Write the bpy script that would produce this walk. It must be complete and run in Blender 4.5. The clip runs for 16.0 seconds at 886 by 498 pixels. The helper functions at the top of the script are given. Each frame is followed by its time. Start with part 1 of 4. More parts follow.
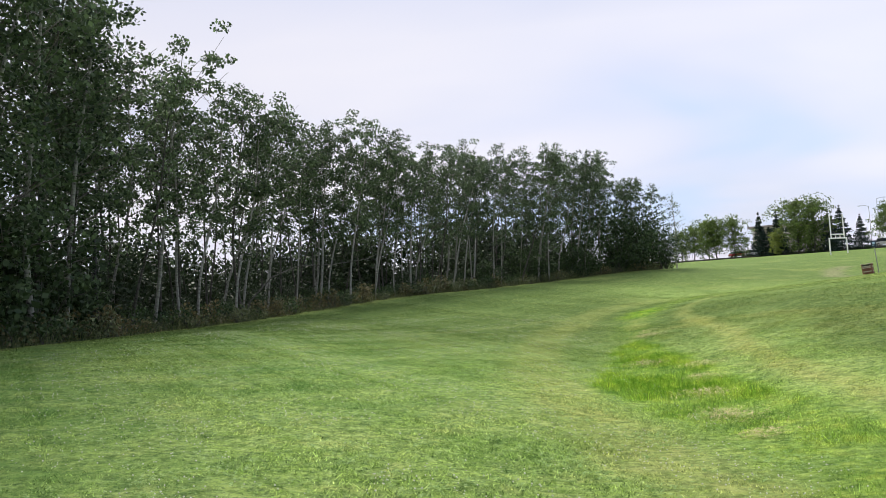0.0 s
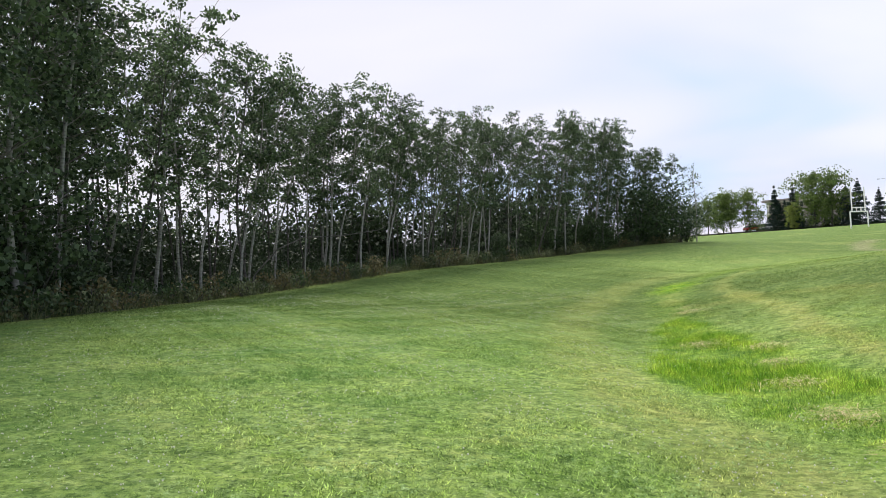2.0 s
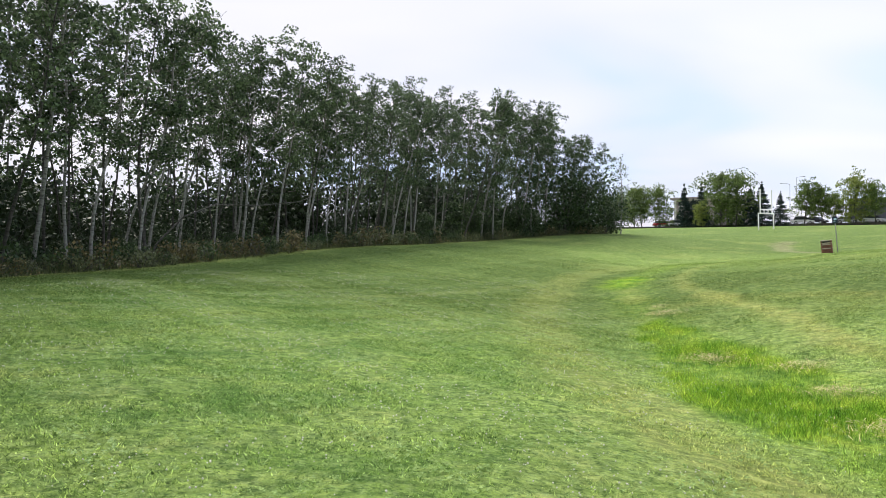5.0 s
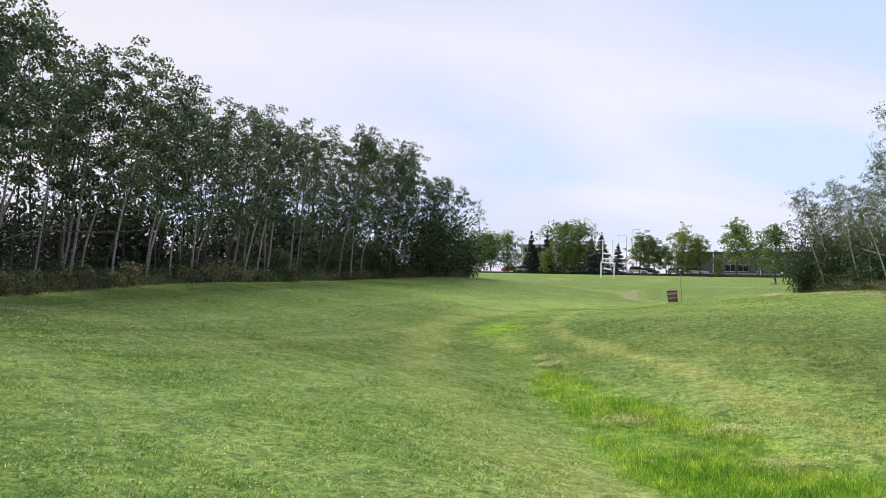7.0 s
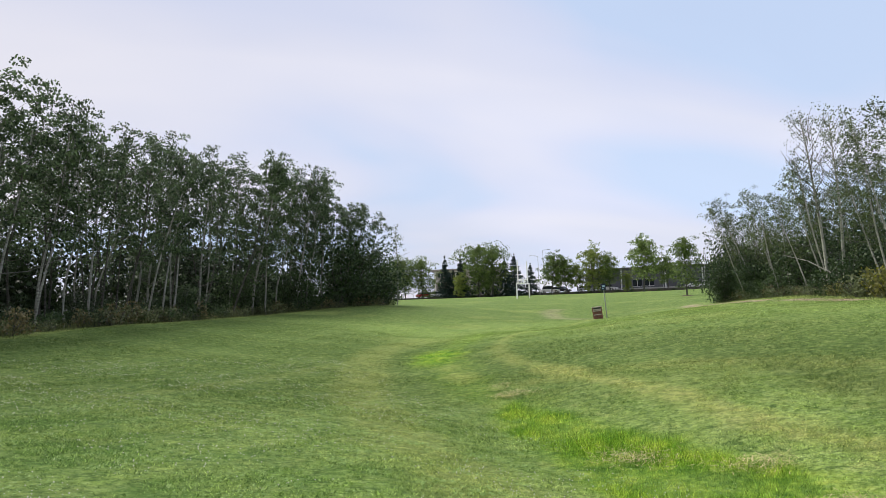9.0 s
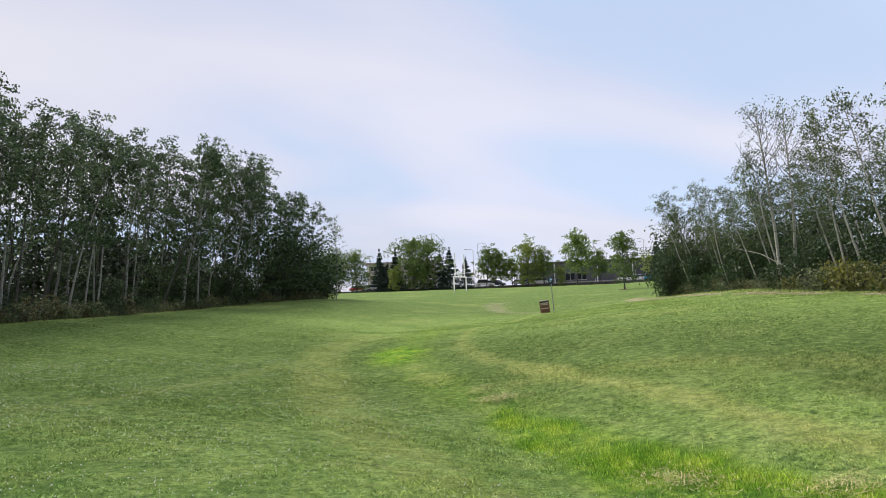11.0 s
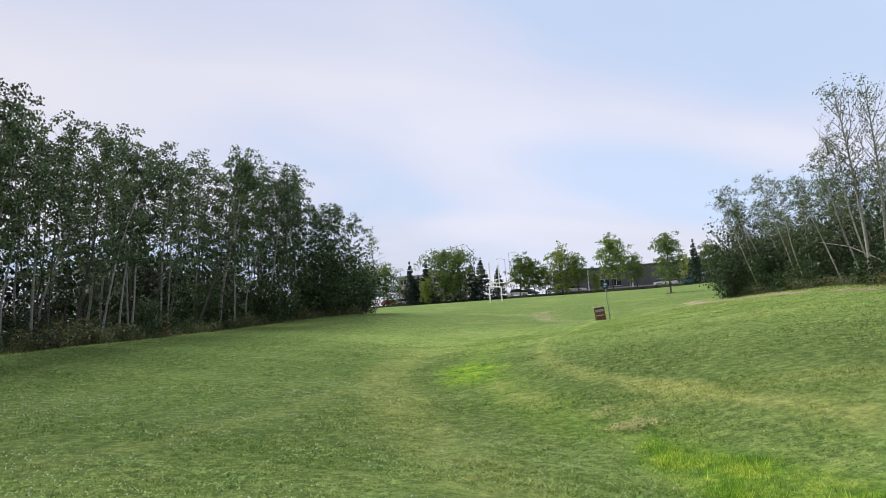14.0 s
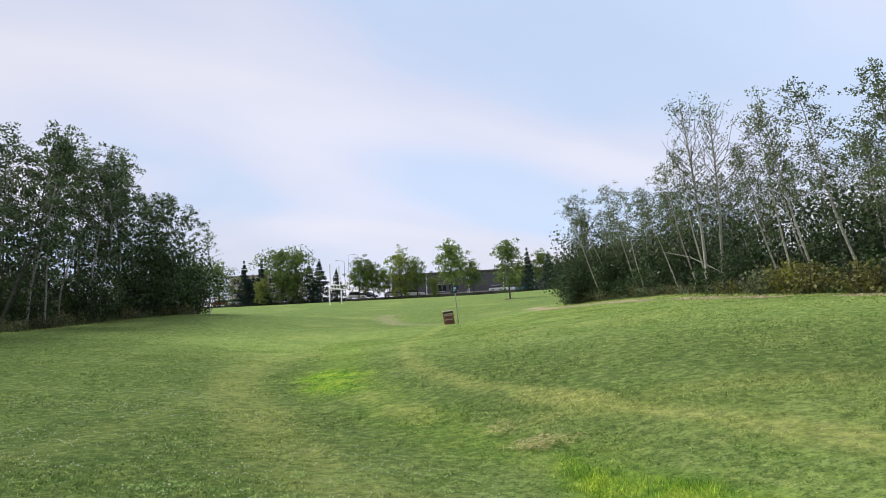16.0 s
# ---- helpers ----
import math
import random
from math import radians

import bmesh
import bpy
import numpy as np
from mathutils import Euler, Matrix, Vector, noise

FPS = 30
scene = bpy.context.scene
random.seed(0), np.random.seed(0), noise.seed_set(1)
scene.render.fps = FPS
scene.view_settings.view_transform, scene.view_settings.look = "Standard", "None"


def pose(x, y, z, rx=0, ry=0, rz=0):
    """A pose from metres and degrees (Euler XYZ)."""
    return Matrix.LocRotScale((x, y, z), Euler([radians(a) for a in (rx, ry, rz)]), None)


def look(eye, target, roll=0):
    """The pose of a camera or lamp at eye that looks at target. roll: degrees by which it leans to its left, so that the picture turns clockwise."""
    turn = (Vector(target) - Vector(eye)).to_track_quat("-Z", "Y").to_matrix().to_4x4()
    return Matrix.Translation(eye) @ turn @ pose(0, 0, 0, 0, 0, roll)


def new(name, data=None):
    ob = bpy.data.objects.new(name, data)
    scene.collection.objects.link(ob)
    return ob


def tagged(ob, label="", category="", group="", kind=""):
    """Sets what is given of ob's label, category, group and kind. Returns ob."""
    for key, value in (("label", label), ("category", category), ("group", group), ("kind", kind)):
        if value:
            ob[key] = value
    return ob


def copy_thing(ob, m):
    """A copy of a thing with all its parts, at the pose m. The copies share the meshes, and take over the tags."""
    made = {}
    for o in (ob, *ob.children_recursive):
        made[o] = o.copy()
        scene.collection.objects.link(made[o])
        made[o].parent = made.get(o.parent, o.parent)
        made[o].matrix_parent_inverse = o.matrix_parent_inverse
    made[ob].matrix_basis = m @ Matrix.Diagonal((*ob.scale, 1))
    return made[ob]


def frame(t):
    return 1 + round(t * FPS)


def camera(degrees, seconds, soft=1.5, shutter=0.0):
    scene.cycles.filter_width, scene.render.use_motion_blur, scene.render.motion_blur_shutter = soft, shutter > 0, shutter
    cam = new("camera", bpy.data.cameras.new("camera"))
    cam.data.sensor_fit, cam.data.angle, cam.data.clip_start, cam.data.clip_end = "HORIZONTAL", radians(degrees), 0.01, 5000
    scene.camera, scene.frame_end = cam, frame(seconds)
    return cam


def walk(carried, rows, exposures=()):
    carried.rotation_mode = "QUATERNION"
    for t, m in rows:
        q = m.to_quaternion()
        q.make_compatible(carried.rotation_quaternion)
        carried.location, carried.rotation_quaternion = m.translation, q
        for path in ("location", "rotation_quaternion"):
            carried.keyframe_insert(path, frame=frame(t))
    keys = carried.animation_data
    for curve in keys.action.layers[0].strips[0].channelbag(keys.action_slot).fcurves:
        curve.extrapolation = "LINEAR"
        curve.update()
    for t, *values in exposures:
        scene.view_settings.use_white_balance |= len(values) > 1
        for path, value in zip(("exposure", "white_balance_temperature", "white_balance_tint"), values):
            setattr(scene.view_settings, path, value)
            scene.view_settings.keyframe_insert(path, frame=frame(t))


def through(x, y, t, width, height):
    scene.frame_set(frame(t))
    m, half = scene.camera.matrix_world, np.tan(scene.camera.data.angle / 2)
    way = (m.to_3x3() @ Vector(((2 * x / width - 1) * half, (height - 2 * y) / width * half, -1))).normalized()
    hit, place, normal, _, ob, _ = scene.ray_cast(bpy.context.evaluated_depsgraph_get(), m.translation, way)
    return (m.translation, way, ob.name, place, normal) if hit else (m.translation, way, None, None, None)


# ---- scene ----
cam = camera(61.7, 16.0, soft=0.7)
METRES, EYE, TILT, LEAN, TURN = 16.3, 1.5, 0.0, 6.5, 4.2
ROWS = [
    (0.0, 0.0, 0.0, 0.0, -0.1, 2.69, -2.21),
    (0.5, -0.0067, 0.0301, -0.0006, 1.05, 2.74, -1.63),
    (1.0, -0.0118, 0.0641, -0.0011, 1.92, 2.46, -1.55),
    (1.5, -0.0191, 0.0972, -0.0026, 1.46, 1.58, -1.99),
    (2.0, -0.022, 0.1292, -0.006, 0.53, 0.66, -2.35),
    (2.5, -0.0294, 0.1614, -0.0075, -0.83, -0.5, -2.21),
    (3.0, -0.0386, 0.1922, -0.0072, -1.36, -1.26, -1.54),
    (5.5, -0.0814, 0.3576, -0.0111, -9.02, 0.44, -7.15),
    (6.0, -0.0853, 0.3885, -0.0122, -12.52, 1.89, -7.98),
    (6.5, -0.0919, 0.4178, -0.0133, -15.66, 3.07, -7.88),
    (7.0, -0.0972, 0.4457, -0.0131, -18.17, 4.05, -7.07),
    (7.5, -0.0987, 0.4735, -0.0133, -19.89, 4.93, -5.91),
    (8.0, -0.1006, 0.507, -0.0133, -21.53, 5.65, -4.72),
    (8.5, -0.0996, 0.5384, -0.0153, -22.97, 6.44, -4.02),
    (9.0, -0.0996, 0.5691, -0.0162, -24.87, 6.81, -3.71),
    (9.5, -0.1013, 0.6005, -0.014, -27.13, 6.98, -3.57),
    (12.0, -0.1017, 0.7508, -0.0171, -30.65, 6.52, -3.19),
    (12.5, -0.0984, 0.782, -0.0183, -30.16, 6.55, -2.45),
    (13.0, -0.0973, 0.8133, -0.0169, -29.46, 6.99, -1.79),
    (13.5, -0.0969, 0.8428, -0.015, -28.65, 7.32, -1.47),
    (14.0, -0.0946, 0.8719, -0.0156, -28.02, 7.5, -1.55),
    (14.5, -0.0953, 0.902, -0.0153, -28.62, 7.55, -1.79),
    (15.0, -0.0945, 0.9284, -0.0153, -30.8, 7.54, -2.05),
    (15.5, -0.0888, 0.9567, -0.0142, -34.4, 7.69, -2.15),
    (16.0, -0.0804, 0.9855, -0.0141, -40.75, 8.13, -1.84),
]
EXPOSE = [(0.0, 0.09), (3.0, 0.22), (5.5, 0.24), (7.0, 0.09), (9.0, -0.05), (12.0, -0.06), (16.0, -0.04)]
walk(cam, [(t, pose(0, 0, EYE, TILT, LEAN, TURN) @ pose(METRES * x, METRES * y, METRES * z, 90 + pitch, roll, yaw)) for t, x, y, z, yaw, pitch, roll in ROWS], EXPOSE)

# ---- world, sun ----
SUN_AZ, SUN_EL = radians(-36), radians(55)
sun_from = Vector((math.sin(SUN_AZ) * math.cos(SUN_EL), math.cos(SUN_AZ) * math.cos(SUN_EL), math.sin(SUN_EL)))
sun = new("sun", bpy.data.lights.new("sun", "SUN"))
sun.data.energy, sun.data.angle, sun.data.color = 5.0, radians(24), (1.0, 0.96, 0.88)
sun.matrix_world = look(sun_from * 100, (0, 0, 0))


def nodes_of(owner):
    owner.use_nodes = True
    tree = owner.node_tree
    tree.nodes.clear()

    def add(kind, **values):
        node = tree.nodes.new(kind)
        for key, value in values.items():
            if key in node.inputs:
                node.inputs[key].default_value = value
            else:
                node.inputs[key.replace("_", " ")].default_value = value
        return node
    return tree, add, tree.links.new


def ramp(add, stops):
    node = add("ShaderNodeValToRGB")
    el = node.color_ramp.elements
    while len(el) < len(stops):
        el.new(0.5)
    for e, (p, c) in zip(el, stops):
        e.position, e.color = p, (*c, 1) if len(c) == 3 else c
    return node


world = bpy.data.worlds.new("sky")
scene.world = world
tree, add, link = nodes_of(world)
sky = add("ShaderNodeTexSky")
sky.sky_type, sky.sun_disc = "NISHITA", False
sky.sun_elevation, sky.sun_rotation, sky.dust_density = SUN_EL, SUN_AZ, 2.0
dim = add("ShaderNodeMix", Factor=1.0)
dim.data_type, dim.blend_type = "RGBA", "MULTIPLY"
link(sky.outputs["Color"], dim.inputs["A"])
dim.inputs["B"].default_value = (0.135, 0.125, 0.128, 1)
coord = add("ShaderNodeTexCoord")
sep = add("ShaderNodeSeparateXYZ")
link(coord.outputs["Generated"], sep.inputs[0])
up = add("ShaderNodeMath")
up.operation = "MAXIMUM"
link(sep.outputs["Z"], up.inputs[0])
up.inputs[1].default_value = 0.0
lift = add("ShaderNodeMath")
lift.operation = "ADD"
link(up.outputs[0], lift.inputs[0])
lift.inputs[1].default_value = 0.22
flat = []
for axis in ("X", "Y"):
    q = add("ShaderNodeMath")
    q.operation = "DIVIDE"
    link(sep.outputs[axis], q.inputs[0])
    link(lift.outputs[0], q.inputs[1])
    flat.append(q)
layer = add("ShaderNodeCombineXYZ")
link(flat[0].outputs[0], layer.inputs["X"])
link(flat[1].outputs[0], layer.inputs["Y"])
turned = add("ShaderNodeMapping")
turned.inputs["Location"].default_value = (0.35, 0.2, 0.0)
turned.inputs["Rotation"].default_value = (0, 0, radians(-28))
turned.inputs["Scale"].default_value = (0.42, 0.75, 1.0)
link(layer.outputs[0], turned.inputs[0])
clouds = add("ShaderNodeTexNoise", Scale=1.2, Detail=4.0, Roughness=0.40, Distortion=0.5)
link(turned.outputs[0], clouds.inputs["Vector"])
thin = add("ShaderNodeMath")
thin.operation = "MULTIPLY_ADD"
link(sep.outputs["X"], thin.inputs[0])
thin.inputs[1].default_value = -0.16
link(clouds.outputs["Fac"], thin.inputs[2])
cover = ramp(add, [(0.30, (0.78,) * 3), (0.47, (0.93,) * 3), (0.60, (1.0,) * 3)])
link(thin.outputs[0], cover.inputs[0])
tone_noise = add("ShaderNodeTexNoise", Scale=1.5, Detail=3.0, Roughness=0.42, Distortion=0.4)
link(turned.outputs[0], tone_noise.inputs["Vector"])
tone = ramp(add, [(0.30, (0.62, 0.75, 0.99)), (0.43, (0.75, 0.795, 0.98)), (0.55, (0.84, 0.85, 0.98)), (0.68, (0.93, 0.915, 1.0))])


def bearing(az, el):
    a, e = radians(az), radians(el)
    return Vector((math.sin(a) * math.cos(e), math.cos(a) * math.cos(e), math.sin(e)))


def along_sky(axis, stops, ragged):
    """A ramp over the angle to an axis, its edge frayed by the cloud noise."""
    dot = add("ShaderNodeVectorMath")
    dot.operation = "DOT_PRODUCT"
    link(coord.outputs["Generated"], dot.inputs[0])
    dot.inputs[1].default_value = axis
    fray = add("ShaderNodeMath")
    fray.operation = "MULTIPLY_ADD"
    link(clouds.outputs["Fac"], fray.inputs[0])
    fray.inputs[1].default_value = ragged
    link(dot.outputs["Value"], fray.inputs[2])
    r = ramp(add, stops)
    link(fray.outputs[0], r.inputs[0])
    return r.outputs["Color"]


# a thin place in the overcast where blue shows through, and the bright ragged band under it
gap = along_sky(bearing(43, 21), [(0.955, (0,) * 3), (0.992, (0.7,) * 3), (1.0, (1,) * 3)], 0.03)
side = bearing(8, 19).cross(bearing(41, 13)).normalized() * 4
band = along_sky(side, [(0.0, (0,) * 3), (0.28, (1,) * 3), (0.62, (0,) * 3)], 0.6)
veil = tone_noise.outputs["Fac"]
for source, gain in ((sep.outputs["X"], -0.10), (gap, -0.18), (band, 0.10)):
    term = add("ShaderNodeMath")
    term.operation = "MULTIPLY_ADD"
    link(source, term.inputs[0])
    term.inputs[1].default_value = gain
    link(veil, term.inputs[2])
    veil = term.outputs[0]
link(veil, tone.inputs[0])
mix = add("ShaderNodeMix")
mix.data_type = "RGBA"
link(cover.outputs["Color"], mix.inputs["Factor"])
link(dim.outputs["Result"], mix.inputs["A"])
link(tone.outputs["Color"], mix.inputs["B"])
bright_side = add("ShaderNodeMath")
bright_side.operation = "MULTIPLY_ADD"
link(sep.outputs["X"], bright_side.inputs[0])
bright_side.inputs[1].default_value, bright_side.inputs[2].default_value = 0.16, 0.95
back = add("ShaderNodeBackground")
link(bright_side.outputs[0], back.inputs["Strength"])
link(mix.outputs["Result"], back.inputs["Color"])
out = add("ShaderNodeOutputWorld")
link(back.outputs[0], out.inputs["Surface"])


# ---- materials ----
def plain(name, colour, rough=0.6, metal=0.0, scale=6.0, spread=0.25, bump=0.0, fine=60.0, sheen=0.5):
    """A surface with variation at two scales and a little relief."""
    m = bpy.data.materials.new(name)
    _, add, link = nodes_of(m)
    bsdf = add("ShaderNodeBsdfPrincipled", Roughness=rough, Metallic=metal)
    bsdf.inputs["Specular IOR Level"].default_value = sheen
    co = add("ShaderNodeTexCoord")
    big = add("ShaderNodeTexNoise", Scale=scale, Detail=4.0)
    small = add("ShaderNodeTexNoise", Scale=fine, Detail=3.0)
    for n in (big, small):
        link(co.outputs["Object"], n.inputs["Vector"])
    both = add("ShaderNodeMath")
    both.operation = "ADD"
    link(big.outputs["Fac"], both.inputs[0])
    link(small.outputs["Fac"], both.inputs[1])
    half = add("ShaderNodeMath")
    half.operation = "MULTIPLY"
    link(both.outputs[0], half.inputs[0])
    half.inputs[1].default_value = 0.5
    lo = tuple(c * (1 - spread) for c in colour)
    hi = tuple(min(1, c * (1 + spread)) for c in colour)
    r = ramp(add, [(0.3, lo), (0.7, hi)])
    link(half.outputs[0], r.inputs[0])
    link(r.outputs["Color"], bsdf.inputs["Base Color"])
    if bump:
        b = add("ShaderNodeBump", Strength=bump, Distance=0.02)
        link(small.outputs["Fac"], b.inputs["Height"])
        link(b.outputs[0], bsdf.inputs["Normal"])
    o = add("ShaderNodeOutputMaterial")
    link(bsdf.outputs[0], o.inputs["Surface"])
    return m


def foliage(name, dark, light, through=0.35, rough=0.5):
    """Leaves: each leaf its own tone, a few brightened as painted glints, light passing through."""
    m = bpy.data.materials.new(name)
    _, add, link = nodes_of(m)
    geo = add("ShaderNodeNewGeometry")
    info = add("ShaderNodeObjectInfo")
    # top stops overshoot the leaf colour: gloss glints painted onto some leaves
    r = ramp(add, [(0.0, dark), (0.75, light), (0.9, tuple(min(1, c * 1.5) for c in light)), (1.0, tuple(min(1, c * 2.3) for c in light))])
    blend = add("ShaderNodeMath")
    blend.operation = "MULTIPLY_ADD"
    link(info.outputs["Random"], blend.inputs[0])
    blend.inputs[1].default_value = 0.3
    scaled = add("ShaderNodeMath")
    scaled.operation = "MULTIPLY"
    link(geo.outputs["Random Per Island"], scaled.inputs[0])
    scaled.inputs[1].default_value = 0.7
    link(scaled.outputs[0], blend.inputs[2])
    link(blend.outputs[0], r.inputs[0])
    bsdf = add("ShaderNodeBsdfPrincipled", Roughness=rough)
    bsdf.inputs["Specular IOR Level"].default_value = 0.2
    link(r.outputs["Color"], bsdf.inputs["Base Color"])
    tr = add("ShaderNodeBsdfTranslucent")
    link(r.outputs["Color"], tr.inputs["Color"])
    mx = add("ShaderNodeMixShader", Fac=through)
    link(bsdf.outputs[0], mx.inputs[1])
    link(tr.outputs[0], mx.inputs[2])
    o = add("ShaderNodeOutputMaterial")
    link(mx.outputs[0], o.inputs["Surface"])
    return m


def turf(name, blades):
    """Lawn: zones of lush, dry, shade-tinted and wooded ground by attribute, broken up by noise at several sizes."""
    m = bpy.data.materials.new(name)
    _, add, link = nodes_of(m)
    co = add("ShaderNodeTexCoord")

    def noise_at(scale, detail=4.0, rough=0.55):
        n = add("ShaderNodeTexNoise", Scale=scale, Detail=detail, Roughness=rough)
        link(co.outputs["Object"], n.inputs["Vector"])
        return n.outputs["Fac"]

    def layer_on(base, colour, factor):
        x = add("ShaderNodeMix")
        x.data_type = "RGBA"
        link(factor, x.inputs["Factor"])
        link(base, x.inputs["A"])
        if isinstance(colour, tuple):
            x.inputs["B"].default_value = (*colour, 1)
        else:
            link(colour, x.inputs["B"])
        return x.outputs["Result"]

    def times(a, b):
        x = add("ShaderNodeMath")
        x.operation = "MULTIPLY"
        x.use_clamp = True
        link(a, x.inputs[0])
        if isinstance(b, float):
            x.inputs[1].default_value = b
        else:
            link(b, x.inputs[1])
        return x.outputs[0]

    def zone(key):
        a = add("ShaderNodeAttribute")
        a.attribute_name = key
        return a.outputs["Fac"]

    def mask(source, lo, hi):
        r = ramp(add, [(lo, (0, 0, 0)), (hi, (1, 1, 1))])
        link(source, r.inputs[0])
        return r.outputs["Color"]

    patches = ramp(add, [(0.36, (0.265, 0.405, 0.09)), (0.50, (0.355, 0.495, 0.128)), (0.64, (0.46, 0.58, 0.175))])
    link(noise_at(0.7, 6.0, 0.65), patches.inputs[0])
    colour = patches.outputs["Color"]
    colour = layer_on(colour, (0.34, 0.45, 0.16), times(mask(noise_at(2.6, 8.0, 0.75), 0.52, 0.60), 0.3))
    colour = layer_on(colour, (0.085, 0.165, 0.045), times(mask(noise_at(2.7, 6.0, 0.7), 0.575, 0.63), 0.65))
    colour = layer_on(colour, (0.50, 0.53, 0.21), times(mask(noise_at(1.5, 6.0, 0.7), 0.53, 0.64), 0.5))
    colour = layer_on(colour, (0.46, 0.61, 0.22), times(mask(noise_at(6.3, 3.0, 0.6), 0.54, 0.60), 0.55))
    colour = layer_on(colour, (0.10, 0.185, 0.045), times(mask(noise_at(7.9, 3.0, 0.6), 0.55, 0.61), 0.5))
    colour = layer_on(colour, (0.50, 0.62, 0.26), times(mask(noise_at(14.0, 5.0, 0.7), 0.53, 0.62), 0.6))
    colour = layer_on(colour, (0.045, 0.095, 0.028), times(mask(noise_at(19.0, 5.0, 0.7), 0.52, 0.62), 0.7))
    colour = layer_on(colour, (0.10, 0.175, 0.042), times(mask(noise_at(0.16, 6.0, 0.65), 0.46, 0.62), 0.28))
    # the left lawn's deeper green: clover, with the tree wall's shade painted in
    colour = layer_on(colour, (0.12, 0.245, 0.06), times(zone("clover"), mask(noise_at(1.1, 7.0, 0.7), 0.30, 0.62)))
    bright = ramp(add, [(0.38, (0.085, 0.21, 0.022)), (0.5, (0.20, 0.36, 0.034)), (0.62, (0.40, 0.51, 0.07))])
    link(noise_at(2.4, 6.0, 0.75), bright.inputs[0])
    olive = ramp(add, [(0.38, (0.046, 0.088, 0.024)), (0.5, (0.094, 0.150, 0.041)), (0.62, (0.19, 0.240, 0.080))])
    link(noise_at(5.0, 7.0, 0.75), olive.inputs[0])
    colour = layer_on(colour, olive.outputs["Color"], times(zone("olive"), 0.88))
    colour = layer_on(colour, bright.outputs["Color"], zone("lush"))
    straw = ramp(add, [(0.35, (0.28, 0.34, 0.09)), (0.65, (0.50, 0.49, 0.19))])
    link(noise_at(4.0, 5.0, 0.7), straw.inputs[0])
    colour = layer_on(colour, straw.outputs["Color"], times(zone("dry"), 0.9))
    bare = ramp(add, [(0.36, (0.20, 0.15, 0.10)), (0.6, (0.50, 0.43, 0.32))])
    link(noise_at(5.0, 6.0, 0.7), bare.inputs[0])
    colour = layer_on(colour, bare.outputs["Color"], zone("soil"))
    litter = ramp(add, [(0.3, (0.03, 0.035, 0.015)), (0.7, (0.085, 0.075, 0.04))])
    link(noise_at(9.0, 6.0, 0.7), litter.inputs[0])
    colour = layer_on(colour, litter.outputs["Color"], zone("wood"))
    bsdf = add("ShaderNodeBsdfPrincipled", Roughness=0.9)
    bsdf.inputs["Specular IOR Level"].default_value = 0.08
    o = add("ShaderNodeOutputMaterial")
    if blades:
        geo = add("ShaderNodeNewGeometry")
        vary = ramp(add, [(0.0, (0.45, 0.5, 0.42)), (0.45, (1.0, 1.0, 1.0)), (0.8, (1.5, 1.42, 1.4)), (0.9, (1.8, 1.7, 1.7)), (1.0, (2.7, 2.4, 2.6))])
        link(geo.outputs["Random Per Island"], vary.inputs[0])
        x = add("ShaderNodeMix", Factor=1.0)
        x.data_type, x.blend_type = "RGBA", "MULTIPLY"
        link(colour, x.inputs["A"])
        link(vary.outputs["Color"], x.inputs["B"])
        colour = x.outputs["Result"]
        link(colour, bsdf.inputs["Base Color"])
        tr = add("ShaderNodeBsdfTranslucent")
        link(colour, tr.inputs["Color"])
        mx = add("ShaderNodeMixShader", Fac=0.45)
        link(bsdf.outputs[0], mx.inputs[1])
        link(tr.outputs[0], mx.inputs[2])
        link(mx.outputs[0], o.inputs["Surface"])
    else:
        worn = ramp(add, [(0.42, (0.62, 0.66, 0.58)), (0.5, (0.90, 0.92, 0.85)), (0.58, (1.22, 1.18, 1.08))])
        link(noise_at(6.0, 9.0, 0.8), worn.inputs[0])
        x = add("ShaderNodeMix", Factor=1.0)
        x.data_type, x.blend_type = "RGBA", "MULTIPLY"
        link(colour, x.inputs["A"])
        link(worn.outputs["Color"], x.inputs["B"])
        colour = x.outputs["Result"]
        link(colour, bsdf.inputs["Base Color"])
        b = add("ShaderNodeBump", Strength=1.0, Distance=0.08)
        link(noise_at(22.0, 6.0, 0.75), b.inputs["Height"])
        link(b.outputs[0], bsdf.inputs["Normal"])
        link(bsdf.outputs[0], o.inputs["Surface"])
    return m


def bark_material(name, pale, scar, scars=0.55):
    m = bpy.data.materials.new(name)
    _, add, link = nodes_of(m)
    co = add("ShaderNodeTexCoord")
    mp = add("ShaderNodeMapping")
    mp.inputs["Scale"].default_value = (3.0, 3.0, 9.0)
    link(co.outputs["Object"], mp.inputs[0])
    n = add("ShaderNodeTexNoise", Scale=1.6, Detail=5.0, Roughness=0.65)
    link(mp.outputs[0], n.inputs["Vector"])
    r = ramp(add, [(scars - 0.16, pale), (scars, tuple(0.6 * a + 0.4 * b for a, b in zip(pale, scar))), (scars + 0.1, scar)])
    link(n.outputs["Fac"], r.inputs[0])
    bsdf = add("ShaderNodeBsdfPrincipled", Roughness=0.8)
    link(r.outputs["Color"], bsdf.inputs["Base Color"])
    b = add("ShaderNodeBump", Strength=0.5, Distance=0.02)
    link(n.outputs["Fac"], b.inputs["Height"])
    link(b.outputs[0], bsdf.inputs["Normal"])
    o = add("ShaderNodeOutputMaterial")
    link(bsdf.outputs[0], o.inputs["Surface"])
    return m


